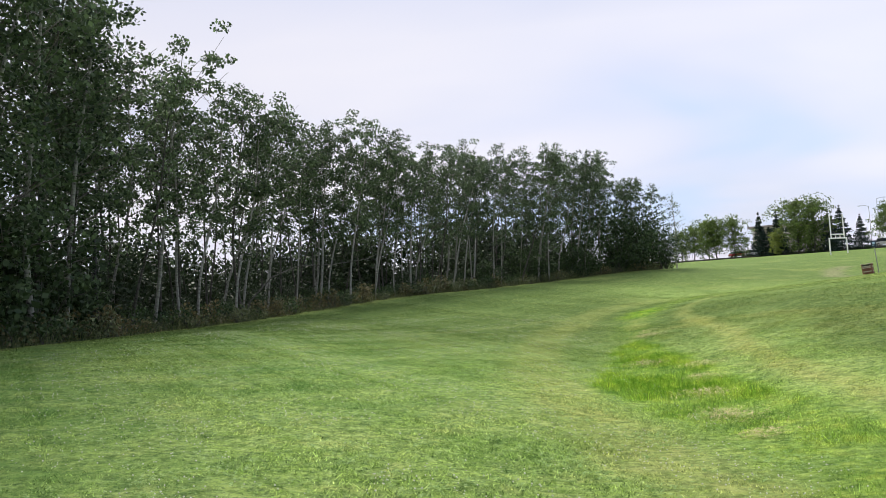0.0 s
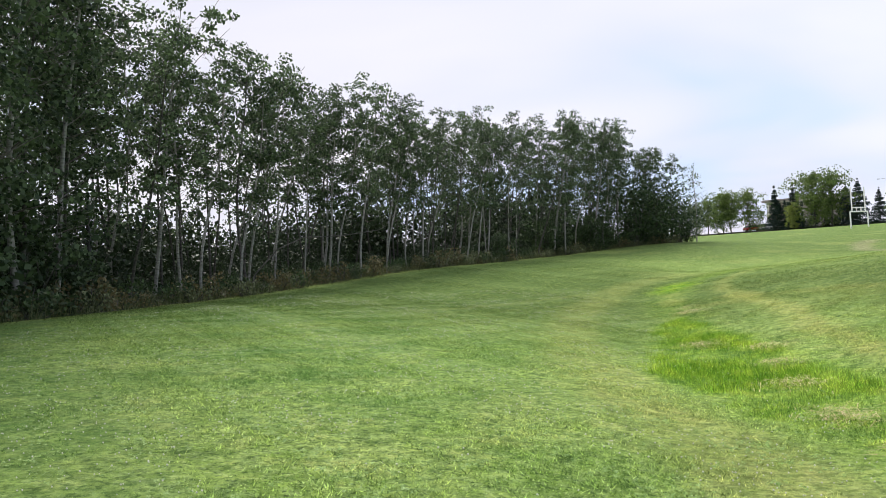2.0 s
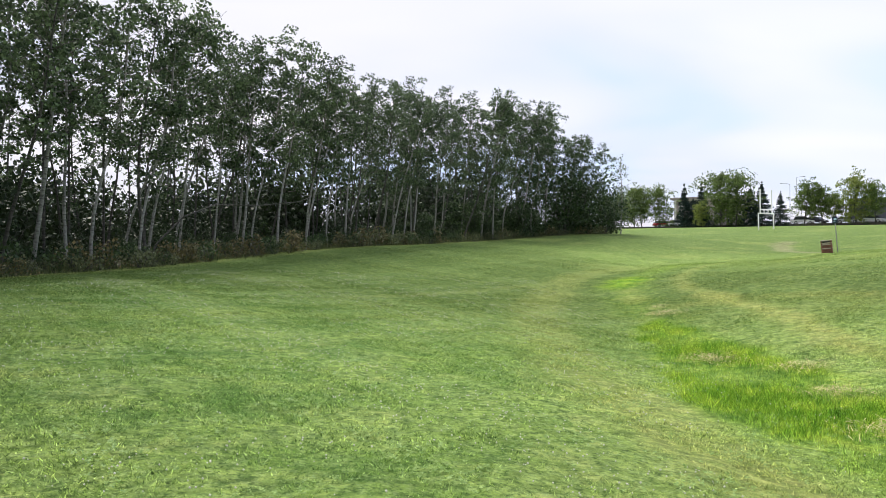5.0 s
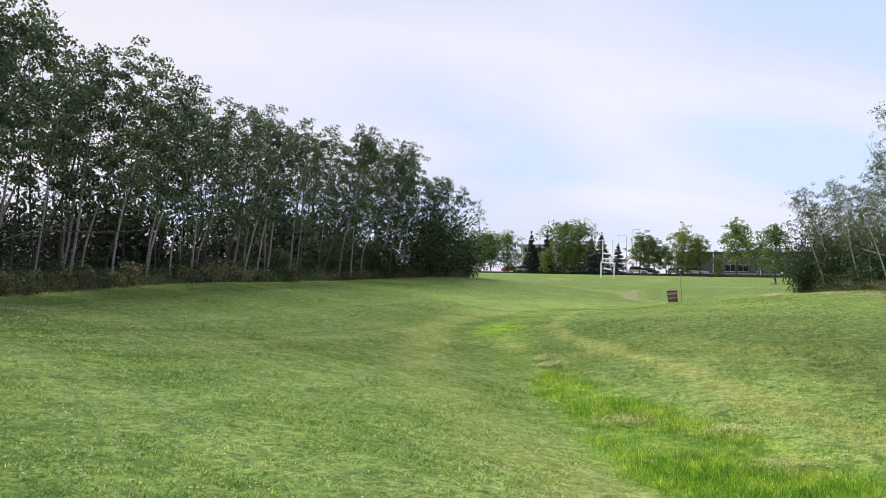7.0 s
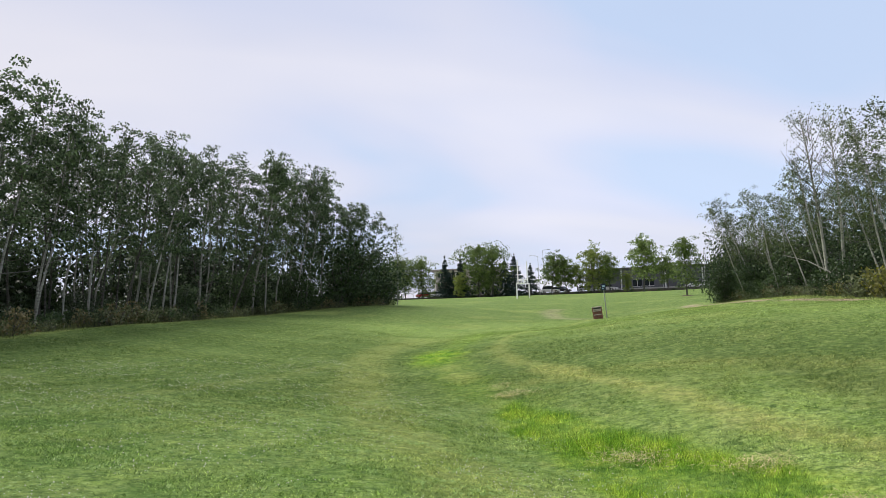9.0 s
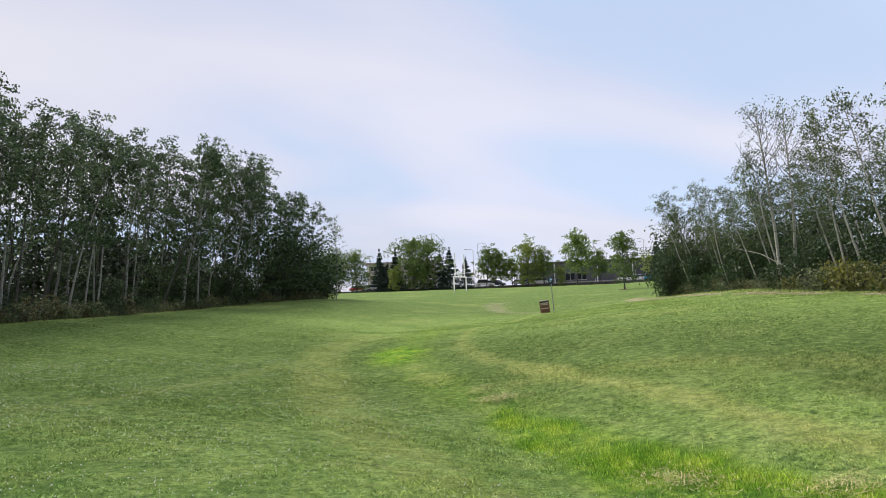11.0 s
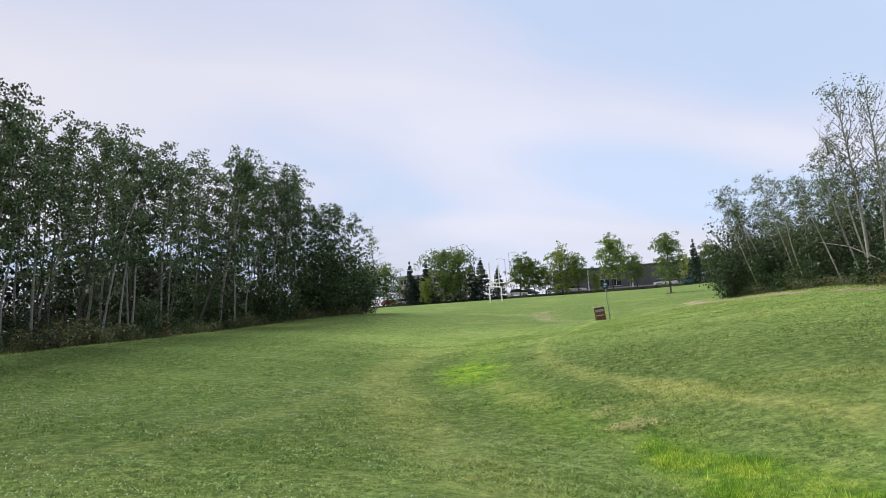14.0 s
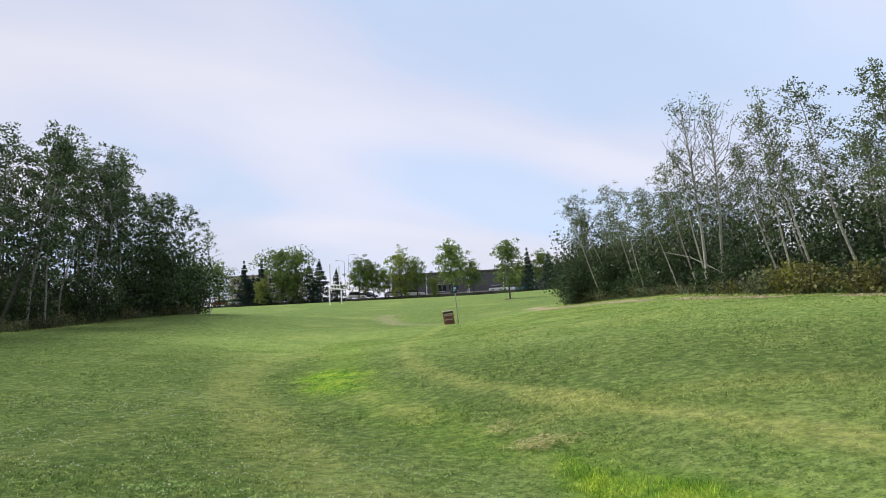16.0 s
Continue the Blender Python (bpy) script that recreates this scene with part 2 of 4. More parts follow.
TURF, BLADES = turf("turf", False), turf("grass_blades", True)
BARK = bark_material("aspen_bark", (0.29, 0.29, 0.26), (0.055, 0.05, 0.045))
# dark bark, and for aspens in the wood their shade put into colour
BARK_DARK = bark_material("dark_and_shade_toned_bark", (0.09, 0.087, 0.073), (0.03, 0.028, 0.025), 0.5)
BIRCH = bark_material("birch_bark", (0.46, 0.45, 0.40), (0.06, 0.055, 0.05), 0.58)
TWIG = bark_material("twig_bark", (0.13, 0.12, 0.105), (0.05, 0.046, 0.04))
LEAF = foliage("aspen_leaves", (0.014, 0.028, 0.016), (0.104, 0.150, 0.072), 0.35)
LEAF_RIGHT = foliage("birch_leaves", (0.040, 0.066, 0.026), (0.125, 0.160, 0.066), 0.40)
LEAF_FAR = foliage("lime_leaves", (0.050, 0.092, 0.024), (0.165, 0.225, 0.065), 0.42)
LEAF_PALE = foliage("pale_leaves", (0.11, 0.16, 0.03), (0.32, 0.37, 0.10), 0.45)
LEAF_YELLOW = foliage("yellowing_leaves", (0.13, 0.16, 0.02), (0.30, 0.29, 0.045), 0.4)
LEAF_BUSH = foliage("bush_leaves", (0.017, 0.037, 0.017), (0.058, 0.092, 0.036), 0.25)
# bush leaves toned down: the thicket's inner shade put into the colour
LEAF_DEEP = foliage("shade_darkened_leaves", (0.013, 0.026, 0.012), (0.036, 0.056, 0.024), 0.15)
LEAF_WEED = foliage("weed_leaves", (0.055, 0.075, 0.035), (0.17, 0.195, 0.10), 0.35)
LEAF_OLIVE = foliage("olive_weed_leaves", (0.07, 0.085, 0.025), (0.20, 0.195, 0.065), 0.4)
WILD = foliage("unmown_grass_blades", (0.05, 0.075, 0.028), (0.17, 0.19, 0.085), 0.4)
CLOVER = foliage("clover_leaf_mats", (0.14, 0.26, 0.06), (0.36, 0.50, 0.16), 0.35)
LEAF_RUST = foliage("rusty_leaves", (0.06, 0.065, 0.028), (0.17, 0.145, 0.07), 0.35)
NEEDLE = foliage("spruce_needles", (0.010, 0.022, 0.018), (0.032, 0.055, 0.045), 0.1)
STRAW = foliage("straw", (0.34, 0.27, 0.12), (0.66, 0.55, 0.30), 0.3)
PETAL = plain("clover_petal", (0.60, 0.60, 0.50), 0.7)
WHITE = plain("white_paint", (0.80, 0.80, 0.78), 0.4, scale=3.0, spread=0.08)
STEEL = plain("galvanised_steel", (0.45, 0.46, 0.47), 0.45, 0.8, spread=0.15)
REDWOOD = plain("red_brown_slats", (0.21, 0.085, 0.065), 0.75, scale=5.0, spread=0.4, bump=0.3)
PALEWOOD = plain("weathered_slats", (0.46, 0.39, 0.34), 0.75, scale=5.0, spread=0.3, bump=0.3)
DARK = plain("dark_plastic", (0.02, 0.02, 0.022), 0.5, spread=0.2)
NAVY = plain("navy_sheet", (0.02, 0.035, 0.07), 0.4, spread=0.2)
SKYBLUE = plain("pale_blue_print", (0.42, 0.60, 0.80), 0.5, spread=0.1)
GREYWALL = plain("grey_cladding", (0.115, 0.115, 0.13), 0.7, scale=0.4, spread=0.18)
BRICK = plain("brown_brick", (0.31, 0.265, 0.25), 0.8, scale=0.5, spread=0.2)
CREAM = plain("cream_render", (0.60, 0.58, 0.53), 0.8, scale=0.4, spread=0.1)
ROOF = plain("dark_roof", (0.10, 0.085, 0.08), 0.8, scale=0.5, spread=0.2)
ASPHALT = plain("asphalt", (0.055, 0.055, 0.058), 0.95, scale=0.3, spread=0.3, sheen=0.05)
CONCRETE = plain("concrete", (0.36, 0.35, 0.33), 0.85, scale=1.0, spread=0.15)
GLASS = plain("dark_window_glass", (0.03, 0.035, 0.04), 0.06, spread=0.1)
TYRE = plain("tyre_rubber", (0.02, 0.02, 0.02), 0.8, spread=0.2)
ALLOY = plain("alloy_rim", (0.5, 0.5, 0.52), 0.35, 0.9, spread=0.1)
CARS = {k: plain(k + "_car_paint", c, 0.22, 0.0, spread=0.03) for k, c in
        (("white", (0.80, 0.80, 0.81)), ("black", (0.02, 0.02, 0.024)), ("blue", (0.05, 0.30, 0.52)), ("silver", (0.48, 0.49, 0.51)), ("red", (0.35, 0.03, 0.03)))}
MULCH = plain("bark_mulch", (0.07, 0.045, 0.03), 0.9, scale=8.0, spread=0.4, bump=0.6)
LAMP = plain("lamp_lens", (0.6, 0.6, 0.58), 0.3)


# ---- mesh helpers ----
def mesh_of(name, verts, faces, smooth=False):
    """A mesh from arrays: verts (n, 3) and faces (m, k), or a list of such face arrays."""
    me = bpy.data.meshes.new(name)
    groups = [np.asarray(f) for f in (faces if isinstance(faces, list) else [faces]) if len(f)]
    loops = np.concatenate([f.ravel() for f in groups]).astype(np.int32)
    sizes = np.concatenate([np.full(len(f), f.shape[1]) for f in groups])
    starts = np.concatenate([[0], np.cumsum(sizes)[:-1]]).astype(np.int32)
    me.vertices.add(len(verts))
    me.vertices.foreach_set("co", np.asarray(verts, np.float32).ravel())
    me.loops.add(len(loops))
    me.loops.foreach_set("vertex_index", loops)
    me.polygons.add(len(sizes))
    me.polygons.foreach_set("loop_start", starts)
    if smooth:
        me.polygons.foreach_set("use_smooth", np.ones(len(sizes), bool))
    me.update(calc_edges=True)
    me.validate()
    return me


def part(name, data, material, parent=None, label=""):
    """Links a mesh or a bmesh as one object under a thing or a part."""
    if isinstance(data, bmesh.types.BMesh):
        me = bpy.data.meshes.new(name)
        data.to_mesh(me)
        data.free()
        data = me
    data.materials.clear()
    data.materials.append(material)
    ob = new(name, data)
    ob.parent = parent
    return tagged(ob, label) if label else ob


def thing(name, label, category, m=None, group="", kind=""):
    ob = new(name)
    ob.empty_display_size = 0.2
    if m is not None:
        ob.matrix_basis = m
    return tagged(ob, label, category, group, kind)


def box(bm, cx, cy, cz, sx, sy, sz, bevel=0.0):
    r = bmesh.ops.create_cube(bm, size=1.0)
    bmesh.ops.scale(bm, vec=(sx, sy, sz), verts=r["verts"])
    bmesh.ops.translate(bm, vec=(cx, cy, cz), verts=r["verts"])
    if bevel:
        edges = list({e for v in r["verts"] for e in v.link_edges})
        bmesh.ops.bevel(bm, geom=edges, offset=bevel, segments=2, affect="EDGES", profile=0.6)
    return bm


def boxes(*rows):
    bm = bmesh.new()
    for r in rows:
        box(bm, *r)
    return bm


def tube(path, radii, sides=6):
    """Verts and quads of a tapered tube along a path."""
    path, radii = np.asarray(path, float), np.asarray(radii, float)
    way = np.gradient(path, axis=0)
    way /= np.linalg.norm(way, axis=1, keepdims=True) + 1e-9
    ref = np.where(np.abs(way[:, 2:3]) > 0.9, [[1.0, 0, 0]], [[0, 0, 1.0]])
    u = np.cross(way, ref)
    u /= np.linalg.norm(u, axis=1, keepdims=True) + 1e-9
    v = np.cross(way, u)
    a = np.linspace(0, 2 * np.pi, sides, endpoint=False)
    ring = path[:, None] + radii[:, None, None] * (np.cos(a)[None, :, None] * u[:, None] + np.sin(a)[None, :, None] * v[:, None])
    n = len(path)
    i = np.arange(n - 1)[:, None] * sides
    j = np.arange(sides)[None, :]
    k = (j + 1) % sides
    quads = np.stack([i + j, i + k, i + sides + k, i + sides + j], -1).reshape(-1, 4)
    return ring.reshape(-1, 3), quads


def tubes_mesh(name, rows):
    vs, fs, at = [], [], 0
    for path, radii, sides in rows:
        v, f = tube(path, radii, sides)
        vs.append(v)
        fs.append(f + at)
        at += len(v)
    return mesh_of(name, np.concatenate(vs), np.concatenate(fs), True)


def leaves_mesh(name, rng, centres, size, droop=0.3):
    """Small folded diamond leaves, one at each centre, turned every way."""
    n = len(centres)
    d = rng.normal(size=(n, 3))
    d[:, 2] -= droop
    d /= np.linalg.norm(d, axis=1, keepdims=True)
    s = np.cross(d, rng.normal(size=(n, 3)))
    s /= np.linalg.norm(s, axis=1, keepdims=True)
    w = size * rng.uniform(0.7, 1.3, (n, 1))
    a, b = centres - d * w * 0.5, centres + d * w * 0.5
    l, r = centres + s * w * 0.38, centres - s * w * 0.38
    v = np.stack([a, l, b, r], 1).reshape(-1, 3)
    f = np.arange(4 * n).reshape(-1, 4)
    return mesh_of(name, v, f)


# ---- the lie of the land ----
BUMPS = [0.039, 0.165, -0.074, -0.083, -0.054, -0.158, 0.357, -0.849, 0.25, -0.092, -0.557, 0.44, -0.879, 0.566, -0.615, -0.441, -0.124,
         -0.594, -0.09, 0.23, -0.443, 0.081, 0.281, -1.333, -0.103, -0.171, -0.025, -0.436, 0.571, -1.282, 0.036, 0.205, -0.016, 0.273, -0.106]
SWELLS = [-0.216, -1.728, -0.461, -0.013, -0.154, -1.188, 0.089, -0.666, -0.213, -0.341, -1.426, 0.944, -0.389, 0.15, -0.311, -0.383]


def land(x, y):
    """Height of the ground: a level far off, broad swells, and the drainage swale that winds through the lawn."""
    x, y = np.asarray(x, float), np.asarray(y, float)
    z = np.full(np.broadcast(x, y).shape, 2.294)
    bed = 2.2 + 0.085 * (y - 9) + 10 / (1 + np.exp(-np.clip((y - 44) / 5, -50, 50)))
    z = z - 0.299 * np.exp(-((x - bed) / 2.4) ** 2) * np.exp(-((y - 18) / 26) ** 2)
    for k, h in enumerate(BUMPS):
        cx, cy = -21 + 12 * (k % 5), 12 * (k // 5)
        z = z + h * np.exp(-((x - cx) ** 2 + (y - cy) ** 2) / 144.5)
    for k, h in enumerate(SWELLS):
        cx, cy = (-45, 0, 50, 95)[k % 4], (-20, 30, 80, 125)[k // 4]
        z = z + h * np.exp(-((x - cx) ** 2 + (y - cy) ** 2) / 1352.0)
    return z


def ground_at(x, y):
    return float(land(x, y))


LEFT_EDGE = [(-12.5, 8), (-13.4, 19), (-15.0, 30.5), (-11.4, 39.5), (-6.3, 48), (-2.6, 52.5), (1.2, 60), (8.0, 64), (15.6, 70.3)]
RIGHT_EDGE = [(36.5, 53.0), (31.2, 47), (27.5, 38), (24.4, 32.5), (20.6, 25.2), (18.5, 19.5)]


def to_line(x, y, line):
    """Distance to a broken line, and on which side of it the point lies (positive: left of the way along it)."""
    best, side = np.full(x.shape, 1e9), np.zeros(x.shape)
    for (ax, ay), (bx, by) in zip(line, line[1:]):
        dx, dy = bx - ax, by - ay
        s = np.clip(((x - ax) * dx + (y - ay) * dy) / (dx * dx + dy * dy), 0, 1)
        px, py = x - ax - s * dx, y - ay - s * dy
        d = np.hypot(px, py)
        cr = dx * py - dy * px
        side = np.where(d < best, np.sign(cr), side)
        best = np.minimum(best, d)
    return best, side


def ripple(x, y, f, seed):
    """Smooth wandering values about zero."""
    return (np.sin(f * x * 1.31 + seed) * np.cos(f * y * 0.93 + 2 * seed) + 0.6 * np.sin(2.3 * f * (x + 0.7 * y) + 3 * seed)
            + 0.45 * np.cos(4.1 * f * (y - 0.6 * x) + seed)) / 2.0


def soft(v, lo, hi):
    t = np.clip((v - lo) / (hi - lo), 0, 1)
    return t * t * (3 - 2 * t)


def zones(x, y):
    """How lush, dry, bare, wooded and shade-tinted the ground is at a place."""
    wob = ripple(x, y, 1.6, 0.7) * 0.35
    left = np.interp(y, [3, 7, 10, 13, 15.5, 18.5, 21.5, 23.5], [2.5, 2.4, 2.2, 1.7, 1.5, 2.5, 3.1, 4.1])
    near = soft(x - left + wob, -0.2, 0.45) * soft(4.35 - x + wob * 0.7, -0.25, 0.35) * soft(24.0 - y + wob, 0, 2.0) * soft(y + wob, -2, 2)
    near = near * (0.62 + 0.38 * soft(ripple(x, y, 0.9, 2.1), -0.5, 0.4)) * (0.6 + 0.4 * soft(y + wob * 2, 9, 13))
    u, v = (0.9 * (x - 6.1) - 0.44 * (y - 32)) / 0.8, (0.89 * (x - 6.1) + 0.45 * (y - 32)) / 0.8
    far = soft(1.25 - np.sqrt((u / 1.45) ** 2 + (v / 2.5) ** 2) + wob * 0.9, 0, 1.0) * (0.7 + 0.3 * soft(ripple(x, y, 1.3, 0.4), -0.4, 0.4))
    d, _ = to_line(x, y, [(4.1, 22.5), (4.6, 27), (6.3, 32), (9.2, 37), (13, 44)])
    bed = 0.25 * soft(1.0 - d + wob, 0, 0.8)
    lush = np.clip(np.maximum(np.maximum(near, far), bed), 0, 1)
    d1, _ = to_line(x, y, [(2.1, 4.5), (1.75, 7), (1.25, 9.8), (0.9, 13.5), (0.7, 17), (1.4, 24), (3.0, 30), (4.8, 35.3), (9, 42)])
    d2, _ = to_line(x, y, [(24.5, 52.2), (22.4, 49.8), (19, 46.2), (14.3, 40.5), (10.1, 35.1), (7.6, 30.9), (6.5, 27), (6.2, 20.8), (5.5, 17), (5.2, 14), (5.0, 10), (5.3, 5)])
    d3, _ = to_line(x, y, [(5.2, 24.5), (8, 22.2), (9.5, 18.5), (9.2, 14)])
    rough = 0.55 + 0.45 * soft(ripple(x, y, 2.2, 4.4), -0.6, 0.5)
    dry = np.maximum((0.40 + 0.25 * soft(18 - y, 0, 6)) * soft(1.0 - d1 + wob * 0.4, 0, 0.7) * rough, (0.85 - 0.3 * soft(y, 24, 30)) * soft(0.55 - 0.1 * soft(y, 24, 30) - d2 + wob * 0.4, 0, 0.5) * (0.5 + 0.5 * rough))
    d4, _ = to_line(x, y, [(-3.5, 23.5), (-0.1, 28), (2.7, 31.7), (5.3, 35), (7.7, 37.6)])
    dry = np.maximum(dry, 0.2 * soft(0.5 - d4 + wob * 0.4, 0, 0.5) * rough)
    dry = np.maximum(dry, 0.45 * soft(0.7 - d3 + wob, 0, 0.7) * rough)
    dry = np.maximum(dry, 0.22 * soft(ripple(x, y, 0.35, 1.3) + 0.25 * ripple(x, y, 1.7, 5.0), 0.2, 0.75) * soft(x, 5, 9))
    d5, _ = to_line(x, y, [(5.3, 29.4), (5.0, 27.7), (4.6, 26.2)])
    dry = np.maximum(dry, 0.7 * soft(0.45 - d5 + wob * 0.8, 0, 0.4) * rough)
    dl, sl = to_line(x, y, LEFT_EDGE)
    dr, sr = to_line(x, y, RIGHT_EDGE)
    dry = np.maximum(dry, 0.35 * soft(1.2 - np.minimum(dl, dr) + wob, 0, 0.8) * rough)
    dry = np.clip(dry * (1 - 0.9 * lush), 0, 1)
    inside_l = np.where(sl > 0, dl, -dl)
    inside_r = np.where(sr > 0, dr, -dr)
    inside_l = np.where((y > 95) | (y < 9) | (x > 17), -9, inside_l)
    inside_r = np.where((x > 75) | (y > 60) | (y < 18.5), -9, inside_r)
    wood = np.maximum(soft(inside_l, 0.2, 2.0), soft(inside_r, 0.2, 2.0))
    ds, _ = to_line(x, y, [(18.2, 22.2), (21.8, 30.2), (24.6, 35.6), (28.4, 45.4), (33.0, 52.4), (36, 56.5)])
    soil = soft(0.8 - ds + wob * 1.2, 0, 0.5) * soft(ripple(x, y, 0.5, 3.0), -0.55, -0.05)
    dm, _ = to_line(x, y, [(26.3, 55.0), (26.3, 60), (29, 66.5), (31, 69)])
    soil = np.maximum(soil, 0.4 * soft(1.3 - dm + wob, 0, 1.2))
    bank = np.interp(y, [5, 10, 14, 17, 20.8, 24, 27, 31, 40], [5.4, 5.2, 5.4, 5.7, 6.4, 6.6, 6.9, 8.0, 14.0])
    olive = np.maximum(0.92 * soft(x - bank + wob * 1.6, 0.0, 2.4), 0.92 * soft(y + wob * 3, 12, 27)) * (1 - 0.5 * soft(np.hypot(x, y - 18) + 0.6 * x, 16, 29) * soft(60 - y, 0, 12) * soft(x, 5, 11))
    # towards the left wood the olive tint stands in for its shade
    olive = np.maximum(olive, 0.2 * soft(-x + wob * 2, 1.5, 7))
    # clover zone also carries the wood's shade over the left lawn as colour
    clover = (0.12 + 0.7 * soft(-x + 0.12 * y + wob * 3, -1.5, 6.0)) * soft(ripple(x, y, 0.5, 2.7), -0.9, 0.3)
    return lush, dry, soil * (1 - wood), wood, olive, clover


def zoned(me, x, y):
    # the clover values hold painted shade along with clover
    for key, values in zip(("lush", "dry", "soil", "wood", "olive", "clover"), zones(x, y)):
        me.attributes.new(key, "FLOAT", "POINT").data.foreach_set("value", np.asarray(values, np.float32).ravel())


def stretch(lo, hi, step, reach):
    mid = np.arange(lo, hi + step, step)
    grow = step * 1.22 ** np.arange(1, 60)
    grow = np.cumsum(grow)
    grow = grow[grow < reach]
    return np.concatenate([(lo - grow)[::-1], mid, mid[-1] + grow])


gx, gy = np.meshgrid(stretch(-17, 33, 0.4, 2600), stretch(-3, 72, 0.4, 2600))
nx, ny = gx.shape[1], gx.shape[0]
gz = land(gx, gy) + 0.012 * ripple(gx, gy, 2.1, 1.0) + 0.02 * ripple(gx, gy, 0.8, 2.0)
idx = np.arange(nx * ny).reshape(ny, nx)
quads = np.stack([idx[:-1, :-1], idx[:-1, 1:], idx[1:, 1:], idx[1:, :-1]], -1).reshape(-1, 4)
lawn = mesh_of("ground", np.stack([gx, gy, gz], -1).reshape(-1, 3), quads, True)
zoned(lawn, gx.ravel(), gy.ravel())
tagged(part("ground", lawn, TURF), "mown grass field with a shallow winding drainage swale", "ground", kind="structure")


# ---- trees ----
def ball(rng, n):
    """Points evenly filling a ball of radius 1."""
    d = rng.normal(size=(n, 3))
    return d / np.linalg.norm(d, axis=1, keepdims=True) * rng.uniform(0, 1, (n, 1)) ** 0.4


def woody(rng, H, r0, crown0, R, count, leaf, lean=(0.0, 0.0), full=0.5, branch=24, clump=0.24, bare=0.0, rise=0.6, bunch=26, wander=1.0):
    """Trunk and limb tubes and leaf centres of a broadleaf tree of height H with its crown from crown0 * H up."""
    s = np.linspace(0, 1, 11)
    wig = rng.normal(size=(2, 4)) * 0.018 * H * wander
    path = np.zeros((11, 3))
    for a in range(2):
        path[:, a] = lean[a] * H * s ** 1.3 + sum(wig[a, k] * (np.sin((k + 1) * 2.2 * s + k) - np.sin(k)) / (k + 1) for k in range(4))
    path[:, 2] = H * s - 0.15 * (1 - s)
    trunk = [(path, r0 * (1 - s) ** 0.8 + 0.012, 8)]
    limbs, centres = [], []
    for k in range(branch):
        h = crown0 + (0.93 - crown0) * ((k + rng.uniform(0, 1)) / branch)
        p0 = np.array([np.interp(h, s, path[:, a]) for a in range(3)])
        t = (h - crown0) / (1 - crown0)
        reach = max(0.35, R * (full + (1 - full) * np.sin(np.pi * t ** 0.75)) * (1 - 0.55 * max(0, t - 0.6) / 0.4) * rng.uniform(0.45, 1.25))
        az = k * 2.4 + rng.uniform(-0.7, 0.7)
        q = np.linspace(0, 1, 5)
        up = rise * reach * (0.5 + 0.9 * t) * rng.uniform(0.6, 1.3)
        bp = np.stack([p0[0] + np.cos(az) * reach * q, p0[1] + np.sin(az) * reach * q, p0[2] + up * q ** 1.3], -1)
        bp[1:] += rng.normal(size=(4, 3)) * 0.06 * reach
        limbs.append((bp[::2], 0.028 * r0 / 0.1 * (1 - t * 0.6) * (1 - 0.85 * q[::2]) + 0.005, 4))
        if rng.uniform() < bare:
            continue
        m = max(2, int(round(count / branch / bunch)))
        for c in range(m):
            g = rng.uniform(0.3, 1.08)
            cc = np.array([np.interp(min(g, 1), q, bp[:, a]) for a in range(3)]) + rng.normal(size=3) * clump * 1.15
            if c % 2 == 0:
                limbs.append((np.stack([np.array([np.interp(min(g * 0.8, 1), q, bp[:, a]) for a in range(3)]), cc]), [0.009, 0.003], 3))
            size = clump * rng.uniform(0.45, 0.8)
            centres.append(cc + ball(rng, int(count / branch / m)) * size * 1.9 * np.array([1, 1, 0.7]))
    for c in range(8):
        h = 1.0 - 0.022 * c
        tip = np.array([np.interp(h, s, path[:, a]) for a in range(3)]) + rng.normal(size=3) * np.array([0.12, 0.12, 0.05]) * (1 + 0.25 * c)
        centres.append(tip + ball(rng, max(4, int(count * 0.009))) * clump * np.array([0.7, 0.7, 0.9]))
    c = np.concatenate(centres)
    return trunk, limbs, c[c[:, 2] > 0.25]


def broadleaf(name, label, category, rng, bark, leafmat, leaf, **shape):
    trunk, limbs, c = woody(rng, leaf=leaf, **shape)
    ob = thing(name, label, category)
    part("trunk", tubes_mesh("trunk", trunk), bark, ob)
    tagged(part("branching", tubes_mesh("branching", limbs), TWIG, ob), kind="stuff")
    part("crown", leaves_mesh("crown", rng, c, leaf), leafmat, ob)
    return ob


